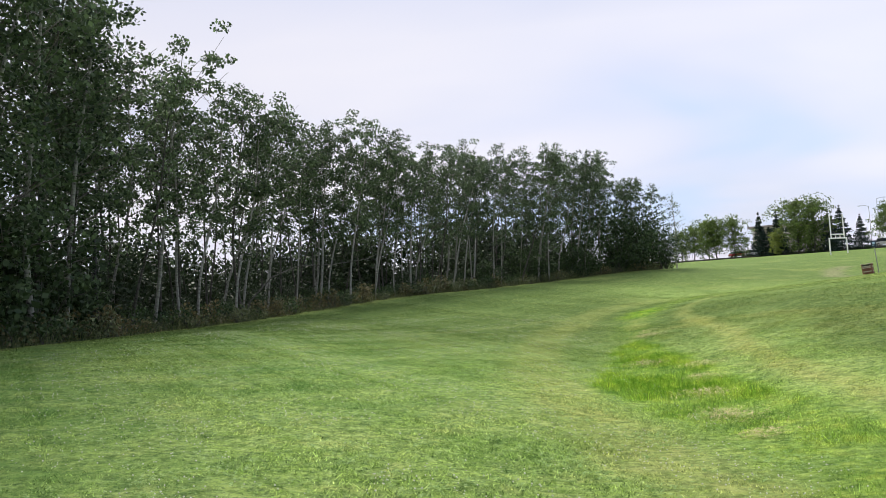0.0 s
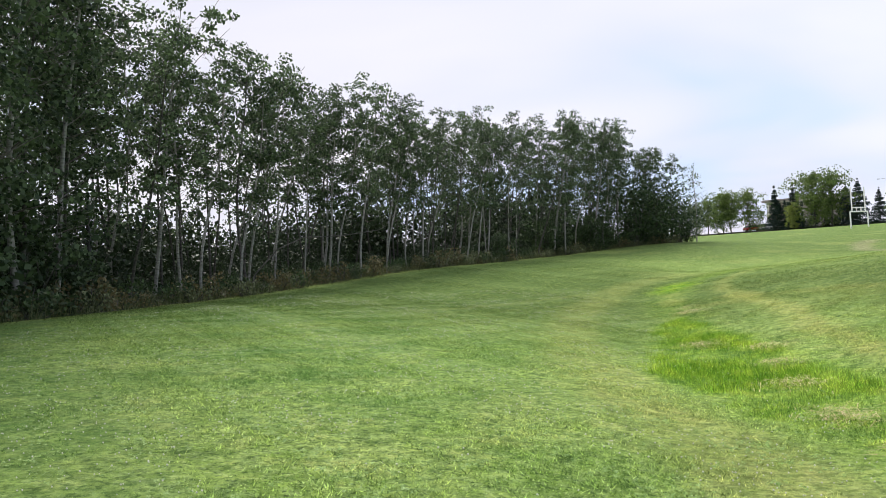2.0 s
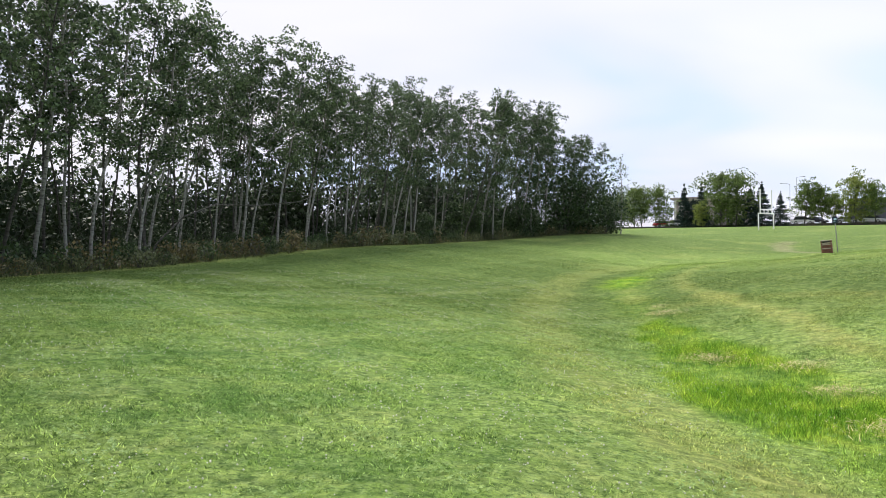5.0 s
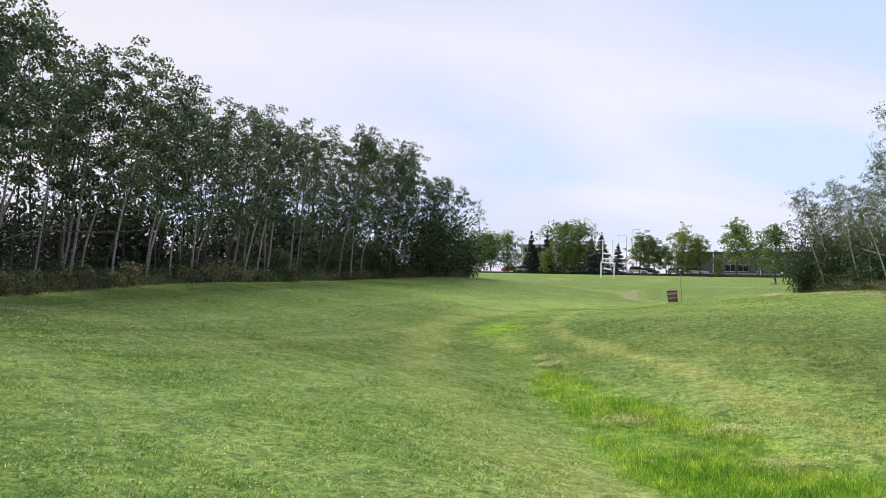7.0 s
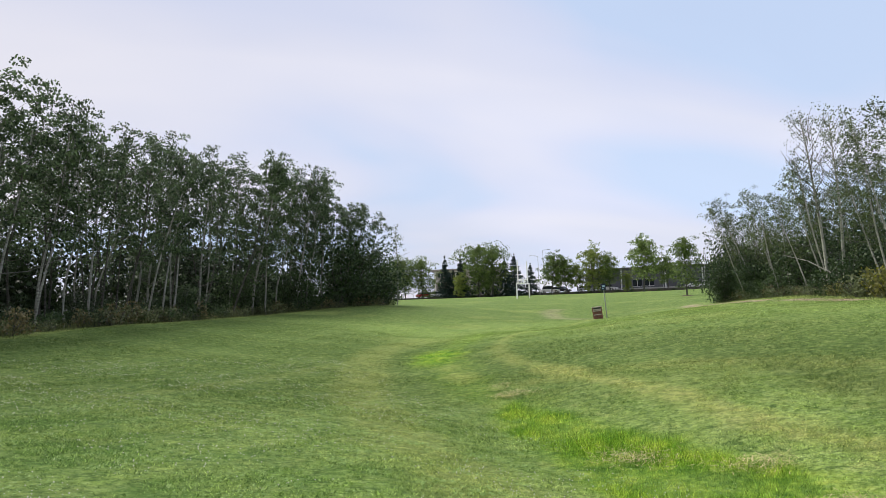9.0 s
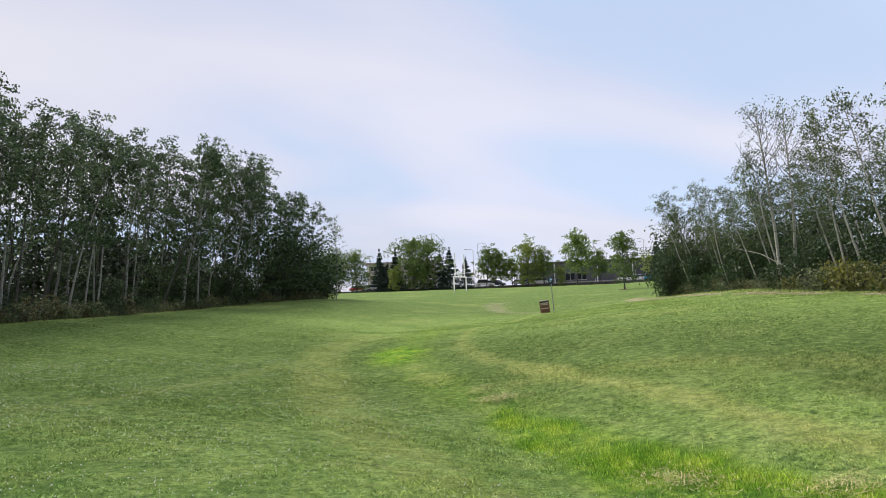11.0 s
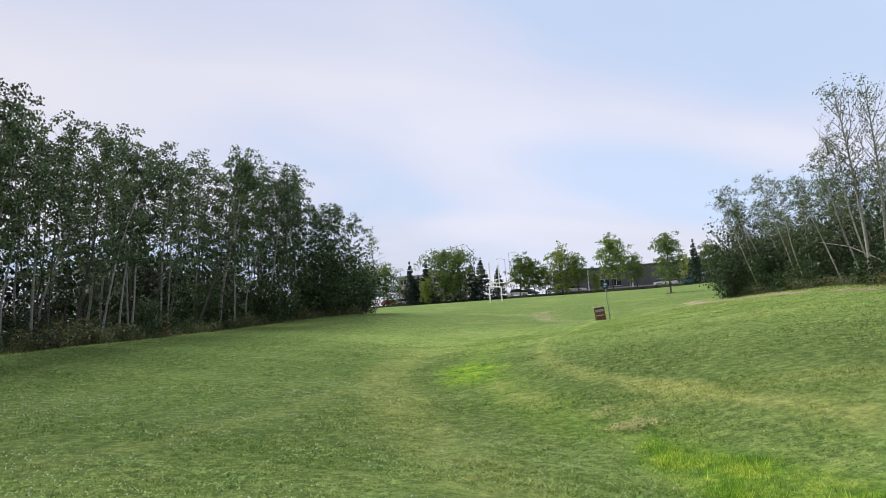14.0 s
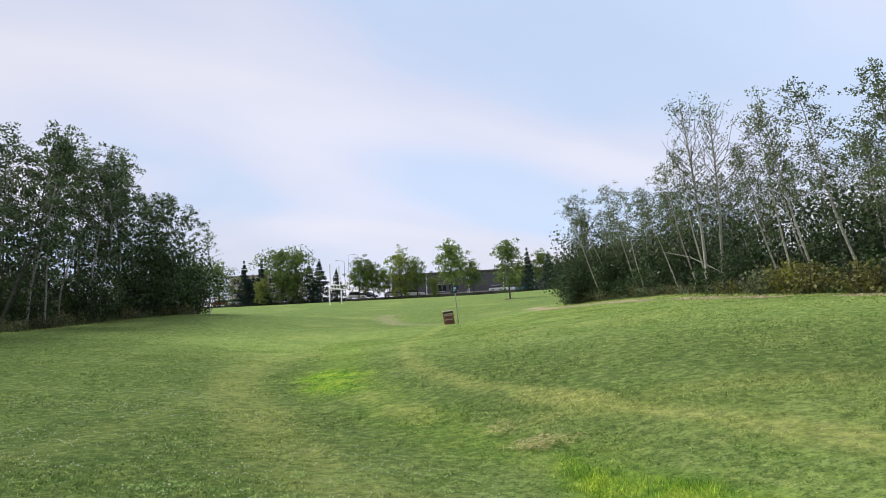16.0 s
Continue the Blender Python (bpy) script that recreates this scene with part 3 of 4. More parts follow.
def shrub(name, label, rng, H, R, count, leaf, leafmat, stems=9, core=0.25):
    ob = thing(name, label, "bush")
    rows, centres = [], []
    for k in range(stems):
        az, out_ = rng.uniform(0, 6.28), R * rng.uniform(0.2, 0.95)
        h = H * rng.uniform(0.6, 1.0) * (1 - 0.35 * (out_ / R) ** 2)
        q = np.linspace(0, 1, 5)
        p = np.stack([np.cos(az) * out_ * q ** 0.8, np.sin(az) * out_ * q ** 0.8, -0.1 + (h + 0.1) * q], -1)
        p[1:] += rng.normal(size=(4, 3)) * 0.05 * H
        rows.append((p[::2], 0.018 * (1 - 0.8 * q[::2]) + 0.003, 3))
        m = max(2, int(count / stems / 22))
        for c in range(m):
            g = rng.uniform(0.12, 1.0)
            cc = np.array([np.interp(g, q, p[:, a]) for a in range(3)]) + rng.normal(size=3) * core * R
            centres.append(cc + ball(rng, int(count / stems / m)) * 0.36 * R * np.array([1, 1, 0.8]))
    c = np.concatenate(centres)
    c = c[c[:, 2] > 0.05]
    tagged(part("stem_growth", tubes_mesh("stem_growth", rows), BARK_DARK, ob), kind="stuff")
    part("foliage", leaves_mesh("foliage", rng, c, leaf), leafmat, ob)
    return ob


def spruce(name, label, rng, H, R, count):
    ob = thing(name, label, "tree")
    s = np.linspace(0, 1, 8)
    path = np.stack([0 * s, 0 * s, H * s - 0.1 * (1 - s)], -1)
    part("trunk", tubes_mesh("trunk", [(path, 0.16 * (1 - s) + 0.015, 7)]), BARK_DARK, ob)
    limbs, vs = [], []
    tiers = 26
    for k in range(tiers):
        t = (k + rng.uniform(0, 0.8)) / tiers
        z0, reach = H * (0.05 + 0.93 * t), R * (1 - t) ** 1.05 + 0.04
        for b in range(7):
            az, ln = rng.uniform(0, 6.28), reach * rng.uniform(0.75, 1.15)
            q = np.linspace(0, 1, 4)
            bp = np.stack([np.cos(az) * ln * q, np.sin(az) * ln * q, z0 - 0.28 * ln * q + 0.16 * ln * q ** 3], -1)
            limbs.append((bp[::3], [0.02, 0.004], 3))
            m = max(4, int(count / tiers / 7))
            g = rng.uniform(0.0, 1.0, m) ** 0.6
            cc = np.stack([np.interp(g, q, bp[:, a]) for a in range(3)], -1)
            vs.append(cc + rng.normal(size=(m, 3)) * np.array([0.10, 0.10, 0.06]) * (0.25 + ln))
    tagged(part("branching", tubes_mesh("branching", limbs), BARK_DARK, ob), kind="stuff")
    part("needles", leaves_mesh("needles", rng, np.concatenate(vs), 0.27, 0.8), NEEDLE, ob)
    return ob


def stand(ob, x, y, turn=0.0, scale=1.0, tilt=(0.0, 0.0), sink=0.03):
    ob.matrix_basis = pose(x, y, ground_at(x, y) - sink, tilt[0], tilt[1], turn)
    ob.scale = (scale,) * 3
    return ob


def again(ob, x, y, turn=0.0, scale=1.0, tilt=(0.0, 0.0), sink=0.03):
    c = copy_thing(ob, pose(x, y, ground_at(x, y) - sink, tilt[0], tilt[1], turn))
    c.scale = (scale,) * 3
    return c


def along(line, step, rng, jitter=0.4):
    """Places along a broken line with the unit normal to its left."""
    pts = [Vector(p) for p in line]
    out_, carry = [], 0.0
    for a, b in zip(pts, pts[1:]):
        d = (b - a).length
        n = Vector((-(b - a).y, (b - a).x)) / d
        s = carry
        while s < d:
            p = a + (b - a) * ((s + rng.uniform(-jitter, jitter) * step) / d)
            out_.append((p.x, p.y, n))
            s += step
        carry = s - d
    return out_


rng = np.random.default_rng(7)


def left_height(x, y):
    """The wood gets lower towards its far end."""
    s = np.interp(y, [10, 24, 32, 40, 48, 55, 62, 66, 70, 74], [16.0, 15.6, 13.6, 11.9, 11.1, 10.9, 11.8, 11.0, 8.9, 6.8])
    return float(s)


# the dark-barked models have backlit shade painted into the bark
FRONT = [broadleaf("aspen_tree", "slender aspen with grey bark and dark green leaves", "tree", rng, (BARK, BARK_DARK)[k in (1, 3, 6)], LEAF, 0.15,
                   H=12.0, r0=(0.075, 0.055, 0.062, 0.068, 0.05, 0.058, 0.06)[k], crown0=(0.38, 0.48, 0.42, 0.30, 0.52, 0.44, 0.34)[k], R=(2.3, 1.9, 2.1, 2.4, 1.8, 2.0, 2.2)[k], count=2300, branch=23, clump=0.36, bunch=44,
                   rise=0.95, wander=1.7, lean=((0.05, 0.0), (-0.03, 0.03), (0.10, -0.03), (0.02, 0.05), (0.07, 0.0), (-0.02, -0.04), (0.12, 0.03))[k]) for k in range(7)]
LOW = [broadleaf("aspen_tree", "broad aspen leafy down to the weeds", "tree", rng, BARK, LEAF, 0.14,
                 H=12.0, r0=0.08, crown0=(0.12, 0.20)[k], R=(2.3, 2.0)[k], count=3000, branch=26, clump=0.36, bunch=36, rise=0.8, lean=((0.04, 0.0), (0.08, -0.02))[k]) for k in range(2)]
# shade of the wood's inside is in the trunk colour
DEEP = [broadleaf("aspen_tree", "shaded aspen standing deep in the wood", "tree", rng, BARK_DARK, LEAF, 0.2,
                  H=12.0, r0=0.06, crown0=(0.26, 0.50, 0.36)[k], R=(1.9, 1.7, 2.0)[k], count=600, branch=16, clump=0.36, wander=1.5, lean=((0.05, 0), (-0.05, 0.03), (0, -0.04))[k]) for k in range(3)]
used = {}


def plant(models, k, x, y, **how):
    ob = models[k % len(models)]
    if id(ob) not in used:
        used[id(ob)] = True
        return stand(ob, x, y, **how)
    return again(ob, x, y, **how)


k = 0
for row, step in enumerate((1.45, 1.8, 2.2, 2.8, 3.5)):
    for x, y, n in along(LEFT_EDGE, step, rng):
        off = 1.6 + row * 2.5 + rng.uniform(-0.8, 0.8)
        px, py = x + n.x * off, y + n.y * off
        h = left_height(px, y) * rng.uniform(0.84, 1.02) / 12.0
        tilt = (rng.uniform(-5, 5), rng.uniform(0, 11) if row < 2 else rng.uniform(-3, 4))
        k += 1
        leafy = y < 24 or 24 <= y < 30 and k % 2 == 0 or y > 56 and k % 3 == 0
        tagged(plant((LOW if leafy else FRONT) if row < 2 or row == 2 and y < 38 else DEEP, k + int(rng.integers(0, 4)), px, py, turn=rng.uniform(-35, 35) if row < 2 else rng.uniform(0, 360), scale=h, tilt=tilt), group="aspens of the long wood")

BUSH = [shrub("bush", "dark green leafy undergrowth bush at the wood's foot", rng, H, R, n, 0.14, LEAF_BUSH) for H, R, n in ((2.2, 1.3, 1000), (1.4, 1.1, 750), (3.0, 1.5, 1200))]
WEED = [shrub("weed_clump", "low ragged weeds with rusty seed heads", rng, 0.75, 0.8, 260, 0.105, m, 8) for m in (LEAF_WEED, LEAF_RUST, LEAF_BUSH)]
for row, step in enumerate((2.3, 2.6, 3.4)):
    for x, y, n in along(LEFT_EDGE, step, rng):
        off = 1.9 + row * 2.7 + rng.uniform(-0.8, 0.8)
        k += 1
        tagged(plant(BUSH, int(rng.integers(0, 3)), x + n.x * off, y + n.y * off, turn=rng.uniform(0, 360), scale=rng.uniform(0.4, 0.8) * (1.5 if y < 29 else 1.0)), group="bushes under the aspens")
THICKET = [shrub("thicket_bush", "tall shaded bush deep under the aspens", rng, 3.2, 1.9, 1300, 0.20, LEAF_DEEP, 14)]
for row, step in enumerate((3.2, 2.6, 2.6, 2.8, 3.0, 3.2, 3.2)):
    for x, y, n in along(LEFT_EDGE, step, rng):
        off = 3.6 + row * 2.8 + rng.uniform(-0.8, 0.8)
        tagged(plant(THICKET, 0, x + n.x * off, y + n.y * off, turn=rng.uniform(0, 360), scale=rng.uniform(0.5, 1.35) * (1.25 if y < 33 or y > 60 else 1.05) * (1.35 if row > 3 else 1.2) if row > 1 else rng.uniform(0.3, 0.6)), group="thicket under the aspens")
for x, y, s in ((-14.6, 17.5, 1.2), (-15.6, 20.5, 1.35), (-15.2, 23.2, 1.1), (-16.4, 25.4, 1.3), (-17.6, 22.4, 1.6), (-17.0, 28.0, 0.9)):
    tagged(plant(BUSH, int(rng.integers(0, 3)), x, y, turn=rng.uniform(0, 360), scale=s * 1.25), group="bushes under the aspens")
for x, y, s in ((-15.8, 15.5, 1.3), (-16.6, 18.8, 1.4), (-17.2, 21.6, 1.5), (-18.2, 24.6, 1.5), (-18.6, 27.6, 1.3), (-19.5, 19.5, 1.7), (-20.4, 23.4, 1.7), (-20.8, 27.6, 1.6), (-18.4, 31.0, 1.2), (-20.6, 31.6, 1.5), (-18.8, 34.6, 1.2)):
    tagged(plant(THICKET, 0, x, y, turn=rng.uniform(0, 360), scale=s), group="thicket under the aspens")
for x, y, n in along(LEFT_EDGE, 0.42, rng):
    off = 0.9 + rng.uniform(-0.9, 1.2)
    tagged(plant(WEED, int(rng.integers(0, 3)), x + n.x * off, y + n.y * off, turn=rng.uniform(0, 360), scale=rng.uniform(0.7, 1.45)), group="weeds along the wood")

# the wood's low far end
END = [shrub("tall_bush", "tall dark willow bush at the end of the wood", rng, 5.0, 2.0, 2600, 0.15, LEAF_BUSH, 20)]
for x, y, s in ((13.4, 69.6, 1.5), (15.6, 71.6, 1.15), (11.0, 67.6, 1.6), (16.6, 73.2, 0.9), (14.0, 73.0, 1.4)):
    plant(END, 0, x, y, turn=rng.uniform(0, 360), scale=s)
for x, y, n in along([(3.5, 61.4), (8.0, 64), (15.2, 70)], 1.9, rng):
    off = 1.5 + rng.uniform(-0.4, 0.8)
    plant(END, 0, x + n.x * off, y + n.y * off, turn=rng.uniform(0, 360), scale=rng.uniform(0.6, 1.0))
SPARSE = broadleaf("thin_aspen", "thin half-bare aspen sapling with few leaves", "tree", rng, BARK, LEAF_RIGHT, 0.11, H=7.0, r0=0.05, crown0=0.3, R=1.0, count=520, branch=22, clump=0.25)
stand(SPARSE, 17.8, 74.5, scale=1.05)
again(SPARSE, 16.6, 75.4, 80, 0.8)

# ---- the birch wood across the lawn ----
RIGHT = [broadleaf("birch_tree", "white-barked young birch leaning out with thin green crown", "tree", rng, BIRCH, LEAF_RIGHT, 0.09, H=9.0, r0=0.052, crown0=c0, R=R,
                   count=n, branch=26, clump=0.27, lean=ln, bare=b) for c0, R, n, ln, b in
         ((0.36, 1.5, 3300, (-0.12, 0.0), 0.12), (0.44, 1.3, 2300, (-0.18, 0.03), 0.3), (0.40, 1.6, 3300, (-0.09, -0.02), 0.2))]
THIN = broadleaf("bare_birch", "tall white birch with a nearly bare twiggy crown", "tree", rng, BIRCH, LEAF_RIGHT, 0.085, H=10.0, r0=0.085, crown0=0.36, R=1.3, count=1500, branch=44, clump=0.3, lean=(-0.13, 0.02), bare=0.25, rise=1.3)


def right_height(y):
    return float(np.interp(y, [18, 26, 31, 35, 38, 42, 47, 53], [7.6, 7.4, 6.9, 6.7, 6.5, 6.5, 6.5, 4.8]))


for row, step in enumerate((1.7, 2.1, 2.6, 3.0)):
    for x, y, n in along(RIGHT_EDGE, step, rng):
        off = 1.8 + row * 2.2 + rng.uniform(-0.6, 0.6)
        px, py = x + n.x * off, y + n.y * off
        if row == 0 and 34 < y < 37:
            continue
        h = right_height(y) * rng.uniform(0.85, 1.05) / 9.0
        tagged(plant(RIGHT if row < 3 else DEEP, int(rng.integers(0, 3)), px, py, turn=rng.uniform(-40, 15), scale=h * (1.0, 0.97, 0.9)[row] if row < 3 else h * 0.68, tilt=(rng.uniform(-9, 2), rng.uniform(-10, 1))), group="birches of the small wood")
stand(THIN, 27.9, 36.2, turn=0, scale=0.90)
again(THIN, 28.5, 35.8, 35, 0.87)
for row, step in enumerate((1.6, 2.2)):
    for x, y, n in along(RIGHT_EDGE, step, rng):
        off = 1.3 + row * 2.6 + rng.uniform(-0.6, 0.6)
        tagged(plant(BUSH, int(rng.integers(0, 3)), x + n.x * off, y + n.y * off, turn=rng.uniform(0, 360), scale=rng.uniform(0.5, 1.0)), group="bushes under the birches")
OLIVE = [shrub("weed_clump", "olive yellow tall weeds before the birches", rng, 1.0, 0.8, 420, 0.10, m, 10) for m in (LEAF_OLIVE, LEAF_WEED)]
for x, y, n in along(RIGHT_EDGE, 0.6, rng):
    off = 0.6 + rng.uniform(-0.4, 0.9)
    tagged(plant(OLIVE if y < 34 else WEED, int(rng.integers(0, 2)), x + n.x * off, y + n.y * off, turn=rng.uniform(0, 360), scale=rng.uniform(0.8, 1.5) if y < 34 else rng.uniform(0.55, 1.0)), group="weeds along the birches")
for x, y, s in ((34.0, 50.6, 1.0), (32.9, 49.0, 0.8), (36.2, 52.6, 0.95), (35.8, 50.0, 1.15), (37.6, 54.0, 0.7)):
    plant(END, 0, x, y, turn=rng.uniform(0, 360), scale=s)
UNDER = [shrub("thicket_bush", "tall shaded green bush deep under the birches", rng, 3.0, 1.7, 1500, 0.13, LEAF_BUSH, 14)]
for row, step in enumerate((2.2, 2.2, 2.4)):
    for x, y, n in along(RIGHT_EDGE, step, rng):
        off = 3.6 + row * 2.2 + rng.uniform(-0.8, 0.8)
        tagged(plant(UNDER, 0, x + n.x * off, y + n.y * off, turn=rng.uniform(0, 360), scale=rng.uniform(0.95, 1.45)), group="thicket under the birches")
GOLD = shrub("yellowing_bush", "bush with yellow-green autumn leaves before the birches", rng, 1.5, 0.9, 900, 0.11, LEAF_YELLOW)
stand(GOLD, 24.6, 30.2, scale=1.0)

# ---- fallen and dead wood ----
def dead_wood(name, label, path, r0, mat):
    path = np.asarray(path, float)
    path[:, 2] += land(path[:, 0], path[:, 1])
    s = np.linspace(0, 1, len(path))
    ob = thing(name, label, "dead wood", pose(*path[0]))
    part("stem", tubes_mesh("stem", [(path - path[0], r0 * (1 - 0.75 * s), 7)]), mat, ob)


dead_wood("dead_trunk", "black dead standing trunk among the aspens", [(-16.2, 29.0, -0.1), (-16.2, 29.0, 1.5), (-16.15, 29.05, 3.6), (-16.1, 29.1, 4.6)], 0.16, DARK)
dead_wood("bent_trunk", "bent pale trunk arching low over the weeds", [(-13.1, 37.2, -0.1), (-12.7, 37.6, 1.0), (-11.8, 38.4, 2.1), (-10.7, 39.4, 2.6), (-9.0, 41.2, 2.55), (-7.4, 43.0, 2.7), (-6.2, 44.6, 3.3), (-5.0, 46.0, 3.4)], 0.045, BARK_DARK)
dead_wood("leaning_trunk", "thin pale trunk fallen aslant against the birches", [(27.0, 33.4, -0.05), (26.6, 34.6, 0.9), (26.4, 36.0, 1.7), (26.6, 37.6, 2.1)], 0.04, BARK)


# ---- bin and sign by the swale ----
def waste_bin(x, y):
    ob = thing("waste_bin", "leaning red-brown slatted waste bin with a pale rim", "bin", pose(x, y, ground_at(x, y) - 0.03, 0, -6, -34))
    w, h = 0.62, 0.84
    part("liner", boxes((0, 0, h / 2, w - 0.1, w - 0.1, h - 0.04)), DARK, ob)
    for side in range(4):
        m = Matrix.Rotation(side * math.pi / 2, 4, "Z")
        for r in range(8):
            bm = boxes((0, -w / 2 + 0.02, 0.07 + r * 0.088, w, 0.035, 0.07, 0.006))
            bmesh.ops.transform(bm, matrix=m, verts=bm.verts)
            part("slat", bm, PALEWOOD if r in (3, 6, 7) else REDWOOD, ob)
        bm = boxes((w / 2 - 0.02, -w / 2 + 0.02, h / 2, 0.06, 0.06, h, 0.006))
        bmesh.ops.transform(bm, matrix=m, verts=bm.verts)
        part("corner_post", bm, REDWOOD, ob)
    bm = bmesh.new()
    for sx, sy, cx, cy in ((w + 0.06, 0.12, 0, -w / 2 + 0.03), (w + 0.06, 0.12, 0, w / 2 - 0.03), (0.12, w - 0.18, -w / 2 + 0.03, 0), (0.12, w - 0.18, w / 2 - 0.03, 0)):
        box(bm, cx, cy, h + 0.02, sx, sy, 0.05, 0.01)
    part("rim", bm, PALEWOOD, ob, "pale weathered rim")


def sign_post(x, y):
    ob = thing("sign_post", "slim grey steel post with a small navy sign box on top", "sign", pose(x, y, ground_at(x, y) - 0.05, 0, -4, -34))
    part("post", tubes_mesh("post", [([(0, 0, 0), (0, 0, 1.2), (0, 0, 2.25)], [0.032] * 3, 8)]), STEEL, ob)
    panel = part("sign_box", boxes((0, -0.06, 2.2, 0.34, 0.12, 0.46, 0.015)), NAVY, ob, "navy sign box")
    part("print", boxes((0.02, -0.124, 2.26, 0.17, 0.006, 0.13), (-0.03, -0.124, 2.12, 0.12, 0.006, 0.05)), SKYBLUE, panel, "pale printed mark")


waste_bin(25.75, 53.4)
sign_post(26.35, 53.25)


# ---- goal ----
def goal(x, y, turn):
    ob = thing("goal", "white steel goal frame with tall uprights above the crossbar", "goal", pose(x, y, ground_at(x, y), 0, 0, turn))
    r = 0.105
    for sx in (-3.66, 3.66):
        part("post", tubes_mesh("post", [([(sx, 0, -0.1), (sx, 0, 1.2), (sx, 0, 2.44)], [r] * 3, 10)]), WHITE, ob)
    part("crossbar", tubes_mesh("crossbar", [([(-3.7, 0, 2.44), (0, 0, 2.44), (3.7, 0, 2.44)], [r] * 3, 10)]), WHITE, ob)
    part("upper_bar", tubes_mesh("upper_bar", [([(-2.8, 0, 3.05), (0, 0, 3.05), (2.8, 0, 3.05)], [r * 0.9] * 3, 10)]), WHITE, ob)
    for sx in (-2.8, 2.8):
        part("upright", tubes_mesh("upright", [([(sx, 0, 2.44), (sx, 0, 4.0), (sx, 0, 6.2)], [r * 0.9] * 3, 10)]), WHITE, ob)
    for sx in (-0.95, 0.95):
        part("strut", tubes_mesh("strut", [([(sx, 0, 2.44), (sx, 0, 2.7), (sx, 0, 3.05)], [r * 0.8] * 3, 8)]), WHITE, ob)


goal(53.5, 119.5, 47)

# ---- lone tree and far trees ----
MAPLE = broadleaf("young_maple", "young leafy maple with a straight trunk in a mulch ring", "tree", rng, BARK_DARK, LEAF_FAR, 0.2, H=6.6, r0=0.09, crown0=0.25, R=1.6, count=3800, branch=34, clump=0.42, full=0.55)
stand(MAPLE, 55.0, 80.3)
bm = bmesh.new()
bmesh.ops.create_cone(bm, cap_ends=True, segments=20, radius1=0.8, radius2=0.5, depth=0.12)
tagged(part("mulch_ring", bm, MULCH), "low ring of dark bark mulch around the young maple", "mulch").matrix_basis = pose(55.0, 80.3, ground_at(55.0, 80.3) + 0.04)


def out_to(x, y, k):
    return -1.2 + (x + 1.2) * k, 16.2 + (y - 16.2) * k


BROAD = [broadleaf("broadleaf_tree", "green broadleaf tree with a rounded crown beside the car park", "tree", rng, BARK_DARK, LEAF_FAR, 0.28, H=8.0, r0=0.13, crown0=c0, R=R, count=4400, branch=34, clump=0.62, full=sh)
         for c0, R, sh in ((0.16, 3.0, 0.7), (0.30, 2.6, 0.65))]
PALE = broadleaf("pale_tree", "yellow-green tree beside the car park", "tree", rng, BARK_DARK, LEAF_PALE, 0.28, H=8.0, r0=0.12, crown0=0.12, R=2.6, count=4000, branch=30, clump=0.55, full=0.6)
FIR = [spruce("spruce", "dark blue-green spruce with a pointed top", rng, 10.0, R, 6500) for R in (3.2, 2.5)]
for x, y, h, kind in ((53.6, 183.4, 9.1, 1), (57.2, 180.8, 9.2, 0), (68.4, 172.6, 11.6, 0), (71.2, 170.6, 11.0, 0), (83.0, 163.2, 8.6, 1), (86.0, 161.1, 7.6, 1), (88.6, 160.5, 6.4, 1), (93.3, 154.5, 8.0, 1),
                      (97.6, 147.7, 10.8, 1), (105.0, 148.5, 7.2, 1), (125.1, 147.5, 8.7, 1), (46.6, 188.5, 7.4, 0), (49.3, 187.7, 7.9, 1), (51.8, 183.5, 9.0, 0),
                      (132.0, 140.0, 9.0, 0), (138.0, 136.0, 9.5, 1), (40.0, 196.0, 8.5, 0)):
    tagged(plant(BROAD, kind, x, y, turn=rng.uniform(0, 360), scale=h / 8.0), group="trees along the car park")
for x, y, h in ((64.4, 174.3, 5.4), (91.0, 157.4, 10.0), (97.0, 153.1, 4.3), (121.2, 150.4, 6.5)):
    tagged(plant([PALE], 0, x, y, turn=rng.uniform(0, 360), scale=h / 8.0), group="trees along the car park")
for x, y, h, kind in ((62.6, 179.3, 10.7, 1), (65.8, 177.0, 10.8, 1), (65.0, 180.1, 7.5, 0), (74.6, 170.6, 9.3, 0), (76.5, 169.2, 10.3, 0), (80.1, 167.8, 7.9, 0), (114.5, 140.4, 10.4, 1), (121.2, 140.4, 9.4, 0), (121.6, 137.7, 7.9, 0)):
    tagged(plant(FIR, kind, x, y, turn=rng.uniform(0, 360), scale=h / 10.0), group="spruces along the car park")

for i in range(44):
    a = radians(8 + i * 1.45 + rng.uniform(-0.5, 0.5))
    d = rng.uniform(285, 330)
    tagged(again(DEEP[i % 2], -1 + d * math.sin(a), 16 + d * math.cos(a), rng.uniform(0, 360), rng.uniform(0.55, 0.85)), "distant dark tree beyond the buildings", group="trees beyond the buildings")

for i in range(10):
    px, py = out_to(54 + i * 1.35 + rng.uniform(-0.4, 0.4), 168 - i * 1.7, 1.12)
    tagged(plant(BUSH, int(rng.integers(0, 3)), px, py, turn=rng.uniform(0, 360), scale=rng.uniform(1.0, 1.5)), group="bushes before the brown building")

# ---- car park and buildings ----
LOT = 2.55
lot_m = Matrix.Translation((105, 172, LOT - 0.06)) @ Matrix.Rotation(radians(-36), 4, "Z")
bm = boxes((0, 0, -0.34, 170, 34, 0.8))
bmesh.ops.transform(bm, matrix=lot_m, verts=bm.verts)
tagged(part("road", bm, ASPHALT), "grey asphalt car park beyond the field", "road", kind="structure")
